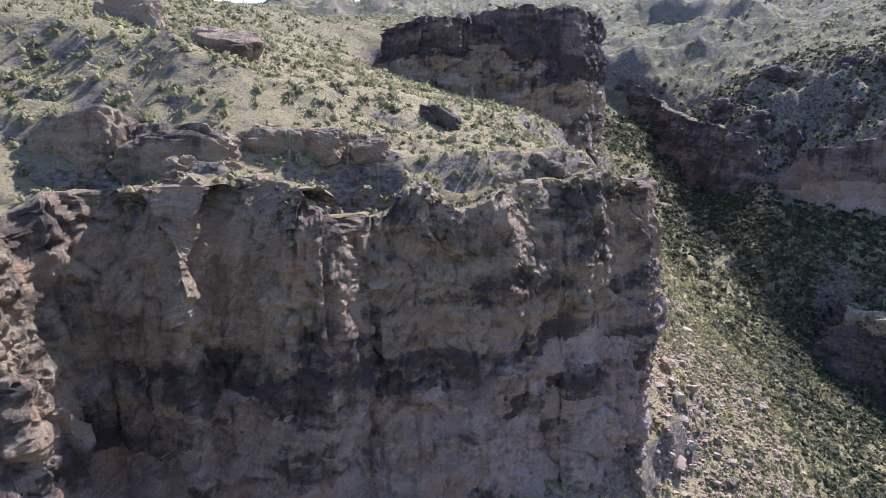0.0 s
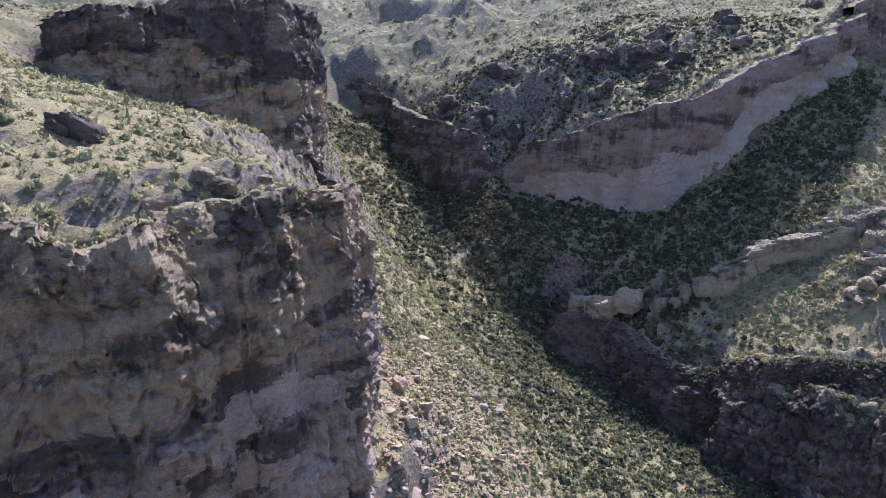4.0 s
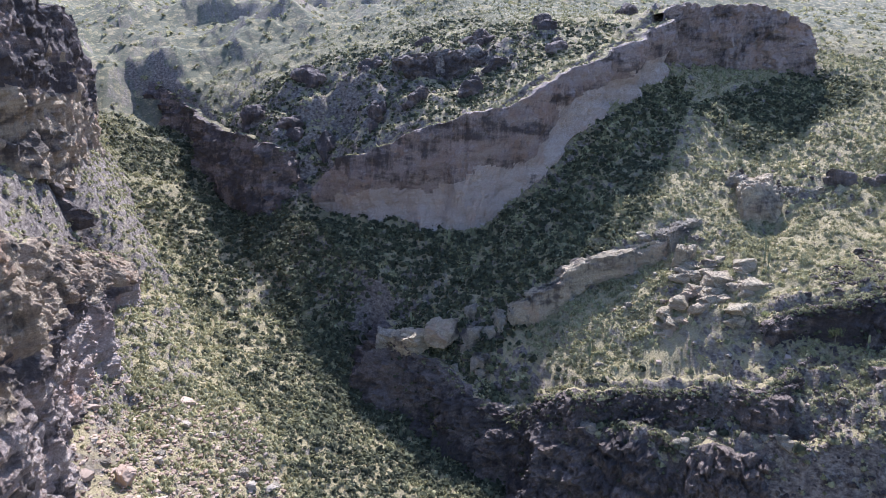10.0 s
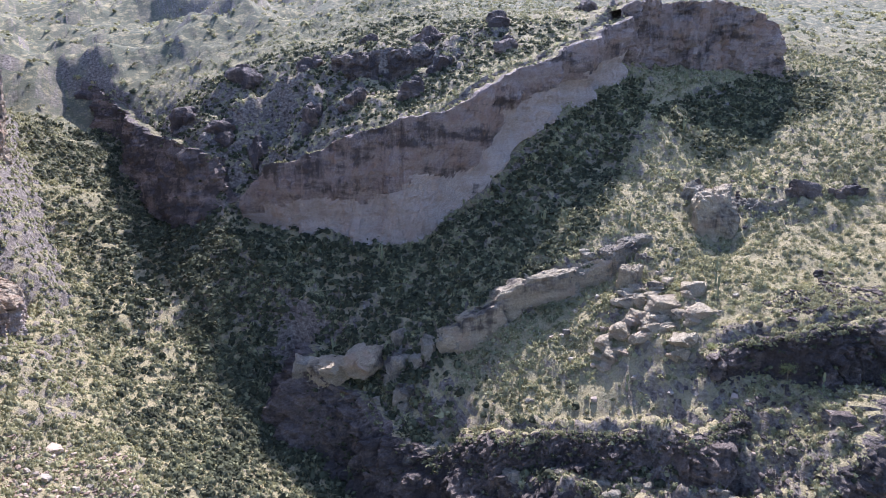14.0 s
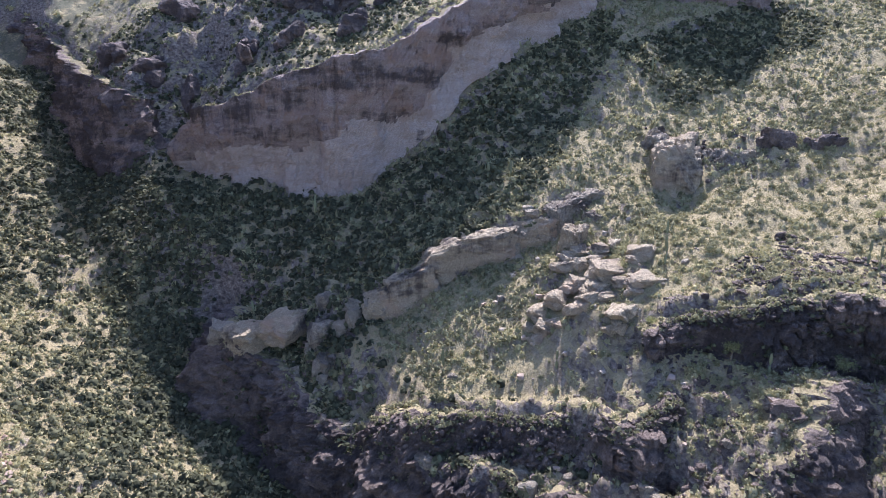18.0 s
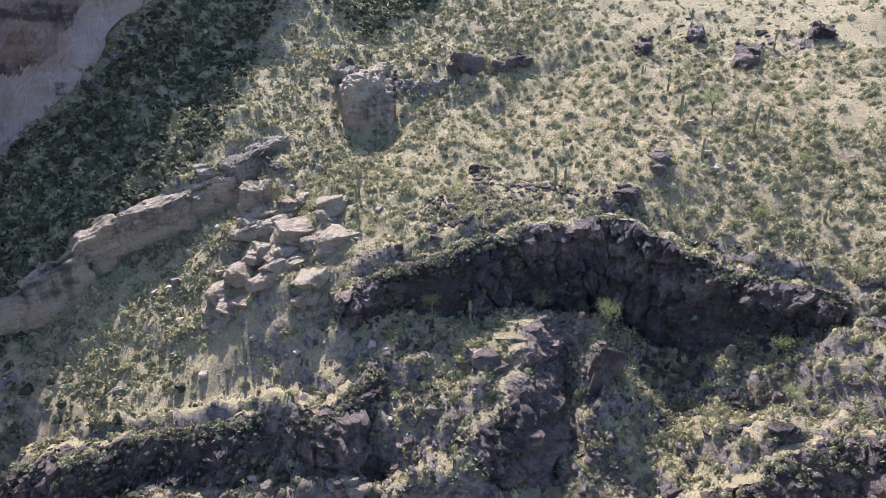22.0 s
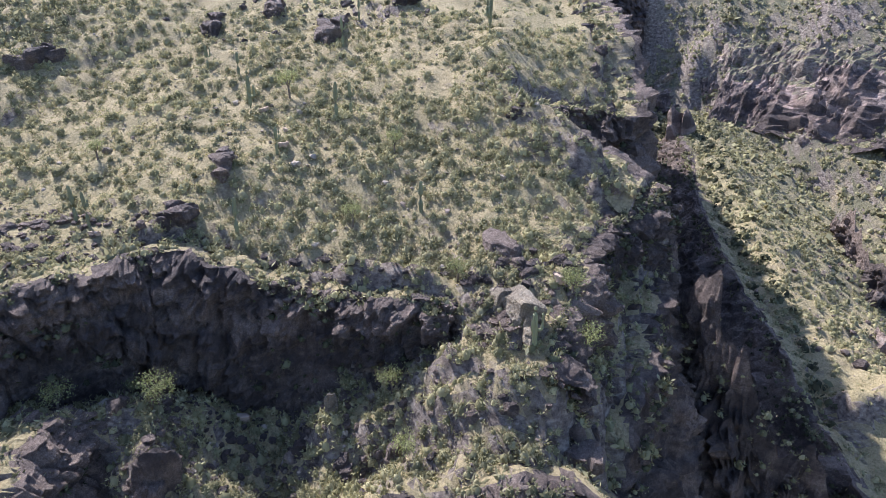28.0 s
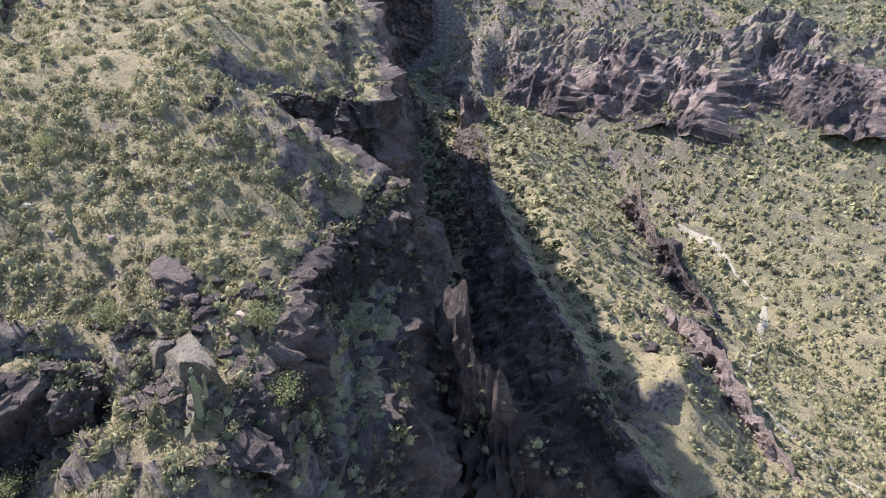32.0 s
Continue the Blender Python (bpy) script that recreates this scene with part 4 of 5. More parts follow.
tufts("creek_scrub", x, y, 0.4 + 0.9 * rng.random(len(x)) ** 2, 0.9, 5, 0.5, SCRUB, "grey-green scrub on the wide creek bottom", "scrub", core=False, twigs=True)
x, y = spread(4800, (48, 128, 82, 215), 1.8, -0.9, 22, 215)
tufts("valley_bushes", x, y, 0.5 + 0.8 * rng.random(len(x)) ** 1.5, 0.95, 10, 0.42, SCRUB, "grey-green bushes on the sunny valley side", "bushes", twigs=True)
x, y = spread(7000, (165, 262, 5, 135), 1.1, -0.6, 11, 203)
tufts("terrace_grass", x, y, rng.uniform(0.2, 0.5, len(x)), 0.8, 12, 0.45, STRAW, "pale dry grass tufts on the scrub terrace", "grass", 0.05, core=False, twigs=True)
x, y = spread(22000, NEAR, 1.1, -0.45, 11, 203, lambda x, y: ~close_by(x, y))
tufts("dry_grass", x, y, rng.uniform(0.25, 0.6, len(x)), 0.6, 5, 0.45, STRAW, "pale dry grass tufts between the bushes", "grass", core=False)

rim = []
for key, gap in (("bluff", 0.55), ("alcove", 0.6), ("alcove_west", 0.8), ("black", 0.16), ("nose", 0.4), ("ledge", 0.9), ("gorge_north", 0.3), ("mesa", 0.9), ("tower", 0.9), ("gorge_south", 0.5), ("spur_step", 0.3), ("gorge_shoulder", 0.25), ("knoll_step", 0.25), ("bench_drop", 0.25), ("far_wall", 0.6)):
    p, n, _ = cliff_line(key, gap)
    deep = rng.uniform(0.2, 5.0, len(p))
    rim.append(np.c_[p[:, :2] + n * (0.9 + CROWN.get(key, 0.0) + deep)[:, None], p[:, 2] - 0.03 * deep**2])
rim = np.concatenate(rim)
tufts("rim_scrub", rim[:, 0], rim[:, 1], 0.3 + 0.75 * rng.random(len(rim)) ** 2, 0.9, 10, 0.46, SCRUB, "grey-green scrub along the cliff rims", "scrub", 0.05, rim[:, 2], twigs=True)


def on_face(key, gap, upper):
    """Places on a cliff's face and rounded brow, more of them towards the lip."""
    p, n, _ = cliff_line(key, gap)
    high = p[:, 2] - p[:, 3]
    v = 1 - upper * rng.random(len(p)) ** 1.7
    inset = 0.9 * v**3 + CROWN.get(key, 0.0) * np.clip((v - 0.55) / 0.45, 0, 1) ** 1.6 - BATTER.get(key, 0.0) * high * (1 - v)
    return np.c_[p[:, :2] + n * (inset - 0.7)[:, None], p[:, 3] + high * v]


brow = np.concatenate([on_face(key, gap, 0.14) for key, gap in (("black", 0.2), ("gorge_shoulder", 0.2), ("knoll_step", 0.2), ("bench_drop", 0.2), ("gorge_north", 0.4), ("nose", 0.4), ("spur_step", 0.25), ("bluff", 0.6), ("gorge_south", 0.6))])
rib, _ = along([(219.5, 26.5, -52, -70, 4), (214.6, 24.8, -49, -76, 5), (210, 20.7, -55, -84, 7), (207.2, 9, -70, -92, 6), (203, -5, -90, -98, 4)], 0.15)
beside = rng.uniform(-0.4, 0.4, len(rib))
brow = np.concatenate([brow, np.c_[rib[:, :2] + inward(rib) * (beside * rib[:, 4])[:, None], rib[:, 2] - (rib[:, 2] - rib[:, 3]) * np.abs(beside) ** 0.75]])
tufts("brow_scrub", brow[:, 0], brow[:, 1], 0.3 + 0.6 * rng.random(len(brow)) ** 2, 0.9, 16, 0.36, SCRUB, "grey-green scrub on the cliff brows", "scrub", 0.05, brow[:, 2], twigs=True)
# same scrub as on the lit brows, in dark leaves for the faces' shade
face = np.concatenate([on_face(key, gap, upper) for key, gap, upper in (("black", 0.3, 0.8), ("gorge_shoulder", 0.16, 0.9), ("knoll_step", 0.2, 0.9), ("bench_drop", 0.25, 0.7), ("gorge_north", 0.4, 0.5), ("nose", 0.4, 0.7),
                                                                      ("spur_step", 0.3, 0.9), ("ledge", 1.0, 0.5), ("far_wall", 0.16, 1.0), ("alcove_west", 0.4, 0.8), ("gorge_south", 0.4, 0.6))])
tufts("cliff_scrub", face[:, 0], face[:, 1], 0.3 + 0.6 * rng.random(len(face)) ** 2, 0.9, 14, 0.36, BRUSH, "scrub clinging to the cliff faces and ledges, leaves darkened as shade", "scrub", 0.05, face[:, 2], twigs=True)
face = np.concatenate([on_face(key, gap, upper) for key, gap, upper in (("black", 0.1, 0.35), ("gorge_shoulder", 0.1, 0.6), ("knoll_step", 0.1, 0.7), ("bench_drop", 0.1, 0.6), ("gorge_north", 0.25, 0.3), ("nose", 0.16, 0.6), ("spur_step", 0.1, 0.9), ("bluff", 0.4, 0.1))])
stones("brow_stones", face[:, 0], face[:, 1], 0.35 + 1.0 * rng.random(len(face)) ** 2, ROCK_DARK, "broken dark blocks along the cliff brows", 0.85, face[:, 2] - 0.1)


def by_creek(x, y):
    c = np.concatenate([along(LINES["creek"], 6.0)[0], along(LINES["slot"], 5.0)[0]])
    d = np.min(np.hypot(x[:, None] - c[None, :, 0], y[:, None] - c[None, :, 1]), 1)
    return (d < rng.uniform(4, 26, len(x))) & ((y > 80) | (x > 205))


x, y = spread(16000, (50, 180, 80, 330), 1.5, -0.5, 20, 204, by_creek)
tufts("creek_brush", x, y, rng.uniform(0.8, 1.9, len(x)), 0.9, 10, 0.3, BRUSH, "dense olive-green brush along the creek", "brush")
# dark plants added on the gorge floor to deepen its shade
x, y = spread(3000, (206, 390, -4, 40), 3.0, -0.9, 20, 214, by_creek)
tufts("gorge_brush", x, y, rng.uniform(0.8, 1.9, len(x)), 0.9, 8, 0.34, BRUSH, "dark brush added to deepen the shade of the gorge floor", "brush")


x, y = spread(2600, (76, 128, 96, 200), 1.8, -0.9, 20, 222)
tufts("valley_brush", x, y, rng.uniform(0.6, 1.3, len(x)), 0.9, 8, 0.36, BRUSH, "dark green brush on the lower valley side", "brush")


def shaded_slope(x, y):
    wall = np.interp(x, [104, 112, 118, 146, 150, 174, 201, 236], [262, 240, 228, 204, 196, 190, 193, 199])
    # foot set low, so brush also darkens the shadowed ground by the creek
    foot = np.interp(x, [94, 104, 112, 118, 140, 160, 180, 200, 236], [190, 165, 160, 158, 156, 156, 154, 168, 190])
    # the second box follows the tower's shadow, darkened there with brush
    return (x > 94) & (x < 236) & (y < wall) & (y > foot) | (x > 226) & (x < 290) & (y > 158) & (y < 184)


x, y = spread(17000, (92, 290, 150, 262), 2.4, -1.2, 20, 205, shaded_slope)
tufts("slope_brush", x, y, rng.uniform(0.7, 1.6, len(x)), 0.9, 6, 0.4, BRUSH, "thick green brush on the shaded slope, also darkening the tower's shadow", "brush")
x, y = spread(16000, NEAR, 1.8, -0.2, 9, 206)
stones("loose_stones", x, y, rng.uniform(0.2, 0.6, len(x)) ** 1.0, STONE, "scattered angular tan and brown stones")
x, y = spread(26000, NEAR, 2.5, -0.2, 12, 207, lambda x, y: rugged(x, y) > rng.uniform(0.15, 1.3, len(x)))
stones("outcrop_stones", x, y, 0.5 + 1.4 * rng.random(len(x)) ** 2.5, ROCK_DARK, "broken grey-brown blocks of the outcrops", 0.8)


x, y = spread(6000, (140, 206, 30, 112), 6.0, -0.3, 9, 223)
stones("spur_stones", x, y, 0.4 + 1.1 * rng.random(len(x)) ** 2.5, ROCK_DARK, "broken dark blocks over the rugged spur", 0.85)


def on_talus(x, y):
    return (x > 38 + 0.1 * (y - 105)) & (x < 74) & (y < 165) & (x < 90 - 0.25 * (y - 100))


x, y = spread(9000, (34, 80, 84, 165), 3.0, -1.0, 10, 208, on_talus)
stones("scree", x, y, 0.25 + 1.1 * rng.random(len(x)) ** 3, PINK_STONE, "pinkish rockfall scree below the bluff")

def far_places(count):
    """Places past the near ground, thinner the farther off they are."""
    far, turn = 170 + 1100 * rng.random(count) ** 1.7, rng.uniform(radians(-35), radians(140), count)
    return 130 + far * np.sin(turn), 60 + far * np.cos(turn)


x, y = far_places(11000)
ok = ((y > 328) | (x > 308)) & ((x > -140) | (y > 200))
x, y = x[ok], y[ok]
tufts("far_scrub", x, y, rng.uniform(0.7, 1.7, len(x)) * (1 + np.hypot(x - 130, y - 60) / 900), 0.8, 6, 0.55, SCRUB, "grey-green scrub on the far hills", "scrub", core=False)


# ---- things: outcrops, boulders, cactuses, trees ----
def boulder_mesh(name, seed, mat, cuts=5, square=8, planes=8, near=0.34):
    """One weathered block of about a metre: a cube worn round, cut by joint planes and broken along its cracks."""
    bm = bmesh.new()
    bmesh.ops.create_cube(bm, size=1.0)
    bmesh.ops.subdivide_edges(bm, edges=bm.edges[:], cuts=cuts, use_grid_fill=True)
    r = np.random.default_rng(seed)
    v = np.array([p.co for p in bm.verts])
    v *= (0.5 / np.maximum((np.abs(v) ** square).sum(1) ** (1 / square), 1e-6))[:, None] ** 0.85 * 1.02
    v += 0.07 * np.stack([fractal(v[:, 0] * 2 + seed + k * 9, v[:, 1] * 2, v[:, 2] * 2, 2, seed + k) for k in range(3)], 1)
    for _ in range(planes):
        n = r.normal(size=3)
        n /= np.linalg.norm(n)
        v = v - np.clip(v @ n - r.uniform(near, near + 0.18), 0, None)[:, None] * n
    block, joint = cells(v[:, 0] * 3.4 + seed, v[:, 1] * 3.4, v[:, 2] * 4.2, seed)
    v = v * (1 + 0.06 * block - 0.07 * np.clip(0.16 - joint, 0, 0.16) / 0.16)[:, None]
    chip, _ = cells(v[:, 0] * 8 + seed, v[:, 1] * 8, v[:, 2] * 9, seed + 50)
    v = v * (1 + 0.035 * chip + 0.02 * fractal(v[:, 0] * 14, v[:, 1] * 14, v[:, 2] * 14, 2, seed + 60))[:, None]
    for p, co in zip(bm.verts, v):
        p.co = co
    me = bpy.data.meshes.new(name)
    bm.to_mesh(me)
    bm.free()
    me.materials.append(mat)
    return me


def height(x, y):
    return float(on_ground([x], [y])[0])


BLOCKS = {}


def block_mesh(mat, k):
    if (mat.name, k) not in BLOCKS:
        BLOCKS[mat.name, k] = boulder_mesh("block", 500 + 13 * k + len(mat.name), mat, 6, 3.5 if mat is ROCK else 6)
    return BLOCKS[mat.name, k]


def rock(name, x, y, size, turn, mat, seed, label, category, sink=0.22, blocks=6):
    """An outcrop of several jointed blocks, bedded in the ground, within the given size in metres."""
    r = random.Random(seed)
    thing = new(name)
    thing.matrix_basis = pose(x, y, height(x, y), 0, 0, turn)
    tip = r.uniform(-14, 14)
    for k in range(blocks):
        u, w = (0, 0) if k == 0 else (r.uniform(-0.36, 0.36) * size[0], r.uniform(-0.36, 0.36) * size[1])
        share = 0.78 if k == 0 else r.uniform(0.36, 0.62)
        dims = Vector((size[0] * share * r.uniform(0.7, 1.05), size[1] * share * r.uniform(0.8, 1.2), size[2] * (1.0 if k == 0 else r.uniform(0.4, 0.85))))
        c, s = math.cos(radians(turn)), math.sin(radians(turn))
        base = height(x + u * c - w * s, y + u * s + w * c) - height(x, y)
        ob = new("block", block_mesh(mat, r.randrange(5)))
        ob.parent = thing
        ob.matrix_basis = pose(u, w, base + dims.z * (0.5 - sink) - 0.2, tip + r.uniform(-6, 6), r.uniform(-8, 8), r.uniform(-25, 25)) @ Matrix.Diagonal((*dims, 1))
    return tagged(thing, label, category)


SLABS = {}


def slab(name, x, y, z, size, turn, tilt, mat, kind, label, category):
    """One great jointed block with its middle at a height of its own, bedded in the slope."""
    if (mat.name, kind) not in SLABS:
        SLABS[mat.name, kind] = boulder_mesh("slab", 700 + 17 * kind, mat, 15, 4 if mat is ROCK else 12, 5, 0.47)
    ob = new(name, SLABS[mat.name, kind])
    ob.matrix_basis = pose(x, y, z, 0, 0, turn) @ pose(0, 0, 0, tilt[0], tilt[1]) @ Matrix.Diagonal((*size, 1))
    return tagged(ob, label, category)


# beside the pale shoulder above the ledge
slab("rock_pillar", 209, 142.5, -37.2, (9.5, 10, 13.5), 42, (-6, 4), ROCK_TAN, 0, "tall pale tan rock pillar with a sunlit top", "rock")
slab("rock_pillar", 213.5, 147.5, -34.5, (9, 8, 9), 30, (-10, 0), ROCK_TAN, 1, "pale tan shoulder of rock behind the pillar", "rock")
slab("rock_outcrop", 218.5, 140, -36, (7, 6, 8.5), 20, (-8, 5), ROCK_GREY, 2, "jointed grey-brown block beside the pale pillar", "rock")
slab("rock_outcrop", 223.5, 138, -35, (7, 6, 6.5), 50, (-6, -4), ROCK_GREY, 3, "cracked grey block in the scrub", "rock")
rock("rock_outcrop", 230, 134, (10, 6, 5), -15, ROCK_DARK, 304, "low dark rock ledge in the scrub", "rock", 0.35)
rock("rock_outcrop", 238, 127, (9, 4, 3.5), -20, ROCK_DARK, 307, "low dark rock ledge in the scrub", "rock", 0.35)
rock("rock_outcrop", 212, 153, (8, 6, 6), 30, ROCK_GREY, 305, "broken grey slabs above the pale pillar", "rock", 0.35)
# along the tilted ledge
slab("ledge_block", 142.5, 158.5, -60, (7, 5.5, 6.5), -30, (-8, -14), ROCK_TAN, 0, "grey tilted slab at the low end of the ledge", "rock")
slab("ledge_block", 148.5, 156.5, -57, (9.5, 6, 7.5), -16, (-8, -16), ROCK_TAN, 1, "tan slab of the tilted ledge with a reddish foot", "rock")
slab("ledge_block", 156.5, 155.8, -52, (10, 7, 8), -12, (-10, -18), ROCK_TAN, 2, "pale sunlit slab crowning the tilted ledge", "rock")
slab("ledge_block", 165, 152.5, -49.3, (10.5, 6, 7), -24, (-8, -12), ROCK_TAN, 3, "long jointed tan slab of the tilted ledge", "rock")
slab("ledge_block", 173.5, 148.5, -46.8, (9, 5, 6.5), -22, (-8, -12), ROCK_TAN, 0, "jointed tan slab of the tilted ledge", "rock")
slab("ledge_block", 180, 147.5, -43.6, (6.5, 5, 6), 10, (-8, -8), ROCK_GREY, 1, "grey block at the end of the ledge", "rock")
slab("ledge_block", 186, 147.5, -41.2, (8, 4, 4.5), -8, (-4, -10), ROCK_GREY, 2, "brown arched block at the end of the ledge", "rock")
slab("ledge_block", 184, 142, -44.2, (4, 3.5, 5), 24, (4, 0), ROCK_GREY, 3, "brown block leaning below the ledge's end", "rock")
slab("rock_tower", 175.2, 138.3, -46.2, (4.6, 4.2, 7.5), 30, (5, -4), ROCK_TAN, 1, "stubby pale rock tower by the ledge", "rock")
for x, y, wide, turn, seed in ((178, 133, 6, 20, 321), (171, 134, 7, -15, 322), (165.5, 130.5, 8, 25, 323), (174, 127, 9, -20, 324), (168, 124, 8, 10, 325), (181, 125.5, 7, 40, 326), (176, 119.5, 7, -30, 327), (168, 117, 6, 15, 328), (160, 127, 6, -35, 329)):
    rock("rock_outcrop", x, y, (1.25 * wide, 0.8 * wide, 0.42 * wide), turn, ROCK_TAN, seed, "pale jointed rock shelf on the sunny spur", "rock", 0.4, 7)
slab("rock_outcrop", 118.5, 172.5, -67.2, (9, 8, 6), 20, (-6, 10), ROCK_TAN, 2, "yellow-grey sunlit block crowning the rock nose", "rock")
slab("rock_outcrop", 125, 169, -64.8, (9, 7, 5.5), 45, (-8, 6), ROCK_TAN, 0, "yellow-grey sunlit slab behind the rock nose", "rock")
slab("rock_outcrop", 114.5, 178, -68, (6, 5, 5), -20, (0, 8), ROCK_GREY, 3, "pale block at the tip of the rock nose", "rock")
for x, y, wide, turn, seed in ((131, 164, 9, 40, 319), (137, 161, 8, 30, 320), (129, 158, 7, 55, 330), (134, 169, 7, 35, 338), (123, 160, 6, 70, 339)):
    rock("rock_outcrop", x, y, (wide, 0.65 * wide, 0.55 * wide), turn, ROCK_GREY, seed, "tilted grey slabs above the rock nose", "rock", 0.4)
# on the terrace
rock("rock_outcrop", 254, 105, (12, 4, 3.4), 25, ROCK_DARK, 331, "dark rock scarp across the scrub terrace", "rock", 0.35)
rock("rock_outcrop", 263, 97, (11, 4, 3.2), 15, ROCK_DARK, 332, "dark rock scarp across the scrub terrace", "rock", 0.35)
rock("rock_outcrop", 254, 83, (12, 4, 3), 20, ROCK_DARK, 333, "low dark outcrop in the upper scrub", "rock", 0.35)
rock("rock_outcrop", 268, 74, (11, 4, 3), 15, ROCK_DARK, 334, "low dark outcrop in the upper scrub", "rock", 0.35)
rock("rock_outcrop", 203.7, 112.6, (4, 2, 1.6), 10, ROCK_DARK, 335, "flat dark slab in pale gravel", "rock", 0.3)
rock("rock_outcrop", 206, 85, (6, 4, 2.4), 0, ROCK_DARK, 336, "dark broken block above the black wall", "rock", 0.3)
rock("rock_outcrop", 216, 84, (7, 3.5, 2), 30, ROCK_DARK, 337, "dark broken rocks in a shallow gully", "rock", 0.3)
# below the black wall
rock("boulder", 194, 63, (2.2, 2.0, 3.2), 10, ROCK_GREY, 341, "pale upright boulder below the black wall", "boulder", 0.2, 1)
rock("boulder", 192, 66, (2.4, 1.8, 2.6), 60, ROCK_DARK, 342, "dark boulder in the gully below the wall", "boulder", 0.25, 1)
rock("rock_outcrop", 180, 86, (5, 4, 3), 30, ROCK_DARK, 343, "dark rough knob on the grassy knoll", "rock", 0.35)
rock("rock_outcrop", 172, 88, (5, 4, 3), 60, ROCK_DARK, 344, "dark rough knob on the grassy knoll", "rock", 0.35)
rock("rock_outcrop", 182, 75, (5, 4, 6), 10, ROCK_DARK, 345, "dark rock rib on the knoll's shaded side", "rock", 0.35)
rock("rock_outcrop", 187, 44, (5, 4, 2.6), -20, ROCK_DARK, 346, "sunlit brown rock block on the bench", "rock", 0.4)
rock("rock_outcrop", 191, 38, (5, 4, 2.6), 10, ROCK_DARK, 347, "dark jointed outcrop on the steep shoulder", "rock", 0.4)
rock("rock_outcrop", 200, 45, (9, 3.5, 3.5), 35, ROCK_GREY, 348, "diagonal grey ledge across the scrub slope", "rock", 0.4)
rock("rock_outcrop", 208, 48, (9, 3, 3), 35, ROCK_DARK, 349, "diagonal dark ledge across the scrub slope", "rock", 0.4)
# in and beyond the gorge
rock("rock_outcrop", 300, -31, (6, 6, 8), 25, ROCK_DARK, 353, "dark rock fang on the green bank", "rock", 0.25)
rock("rock_outcrop", 292, -27, (5, 5, 5), 70, ROCK_DARK, 354, "dark rocks on the green bank", "rock", 0.3)
rock("rock_outcrop", 268, -26, (9, 6, 8), 40, ROCK_TOP, 355, "brown crag above the sandy wash", "rock", 0.35)
rock("rock_outcrop", 259, -22, (8, 6, 7), 15, ROCK_DARK, 356, "dark crag on the green bank", "rock", 0.35)
rock("rock_outcrop", 372, 10, (9, 8, 16), 20, ROCK_TOP, 357, "red-brown rock stub in the gorge's head", "rock", 0.3)
# on the slope above the hollowed cliff
for place, wide in (((120, 262), 11), ((128, 250), 12), ((141, 239), 11), ((152, 230), 10), ((166, 219), 10), ((180, 226), 9), ((197, 216), 10), ((150, 264), 12), ((134, 278), 13), ((207, 233), 9), ((243, 231), 11),
                    ((190, 252), 12), ((112, 282), 12), ((172, 262), 10), ((218, 250), 10)):
    rock("rock_outcrop", *place, (wide, 0.6 * wide, 0.55 * wide), 37 * wide, ROCK_MESA, 380 + place[0], "dark red-brown outcrop above the hollowed cliff", "rock", 0.3)
# on the bluff
slab("rock_outcrop", -35, 91.5, -12.5, (16, 9, 9.5), 6, (-12, 6), ROCK, 0, "big rounded brown outcrop on the bluff's brow", "rock")
slab("rock_outcrop", -48, 93, -11, (13, 9, 9.5), -12, (-10, -8), ROCK, 1, "big rounded brown outcrop on the bluff's brow", "rock")
slab("rock_outcrop", -24, 97, -11.3, (9, 7, 6), 25, (-8, 6), ROCK, 2, "rounded brown boulder in the bluff's scrub", "rock")
slab("rock_outcrop", -17, 98.5, -11.2, (7, 6, 5), -22, (-6, -4), ROCK, 3, "rounded brown boulder in the bluff's scrub", "rock")
slab("rock_outcrop", -11, 100, -12, (6, 5, 4.5), 35, (-6, 6), ROCK, 0, "rounded brown boulder in the bluff's scrub", "rock")
rock("rock_outcrop", -36, 122, (14, 8, 8), 15, ROCK, 365, "pale brown outcrop on the upper bluff", "rock", 0.4)
rock("rock_outcrop", -54, 128, (16, 9, 10), -10, ROCK, 366, "pale brown outcrop on the upper bluff", "rock", 0.4)
rock("rock_outcrop", 0, 118, (8, 5, 5), 10, ROCK_DARK, 367, "dark shaded rocks in the bluff's hollow", "rock", 0.35)
rock("rock_outcrop", 33, 103, (3, 3, 4), 10, ROCK_GREY, 368, "loose pale block on the bluff's corner", "rock", 0.1)
rock("rock_outcrop", 48, 214, (10, 8, 7), 30, ROCK_DARK, 369, "dark outcrop at the bluff's far end", "rock", 0.35)

# rocks breaking out of the rims and the rugged ground
pick = random.Random(77)
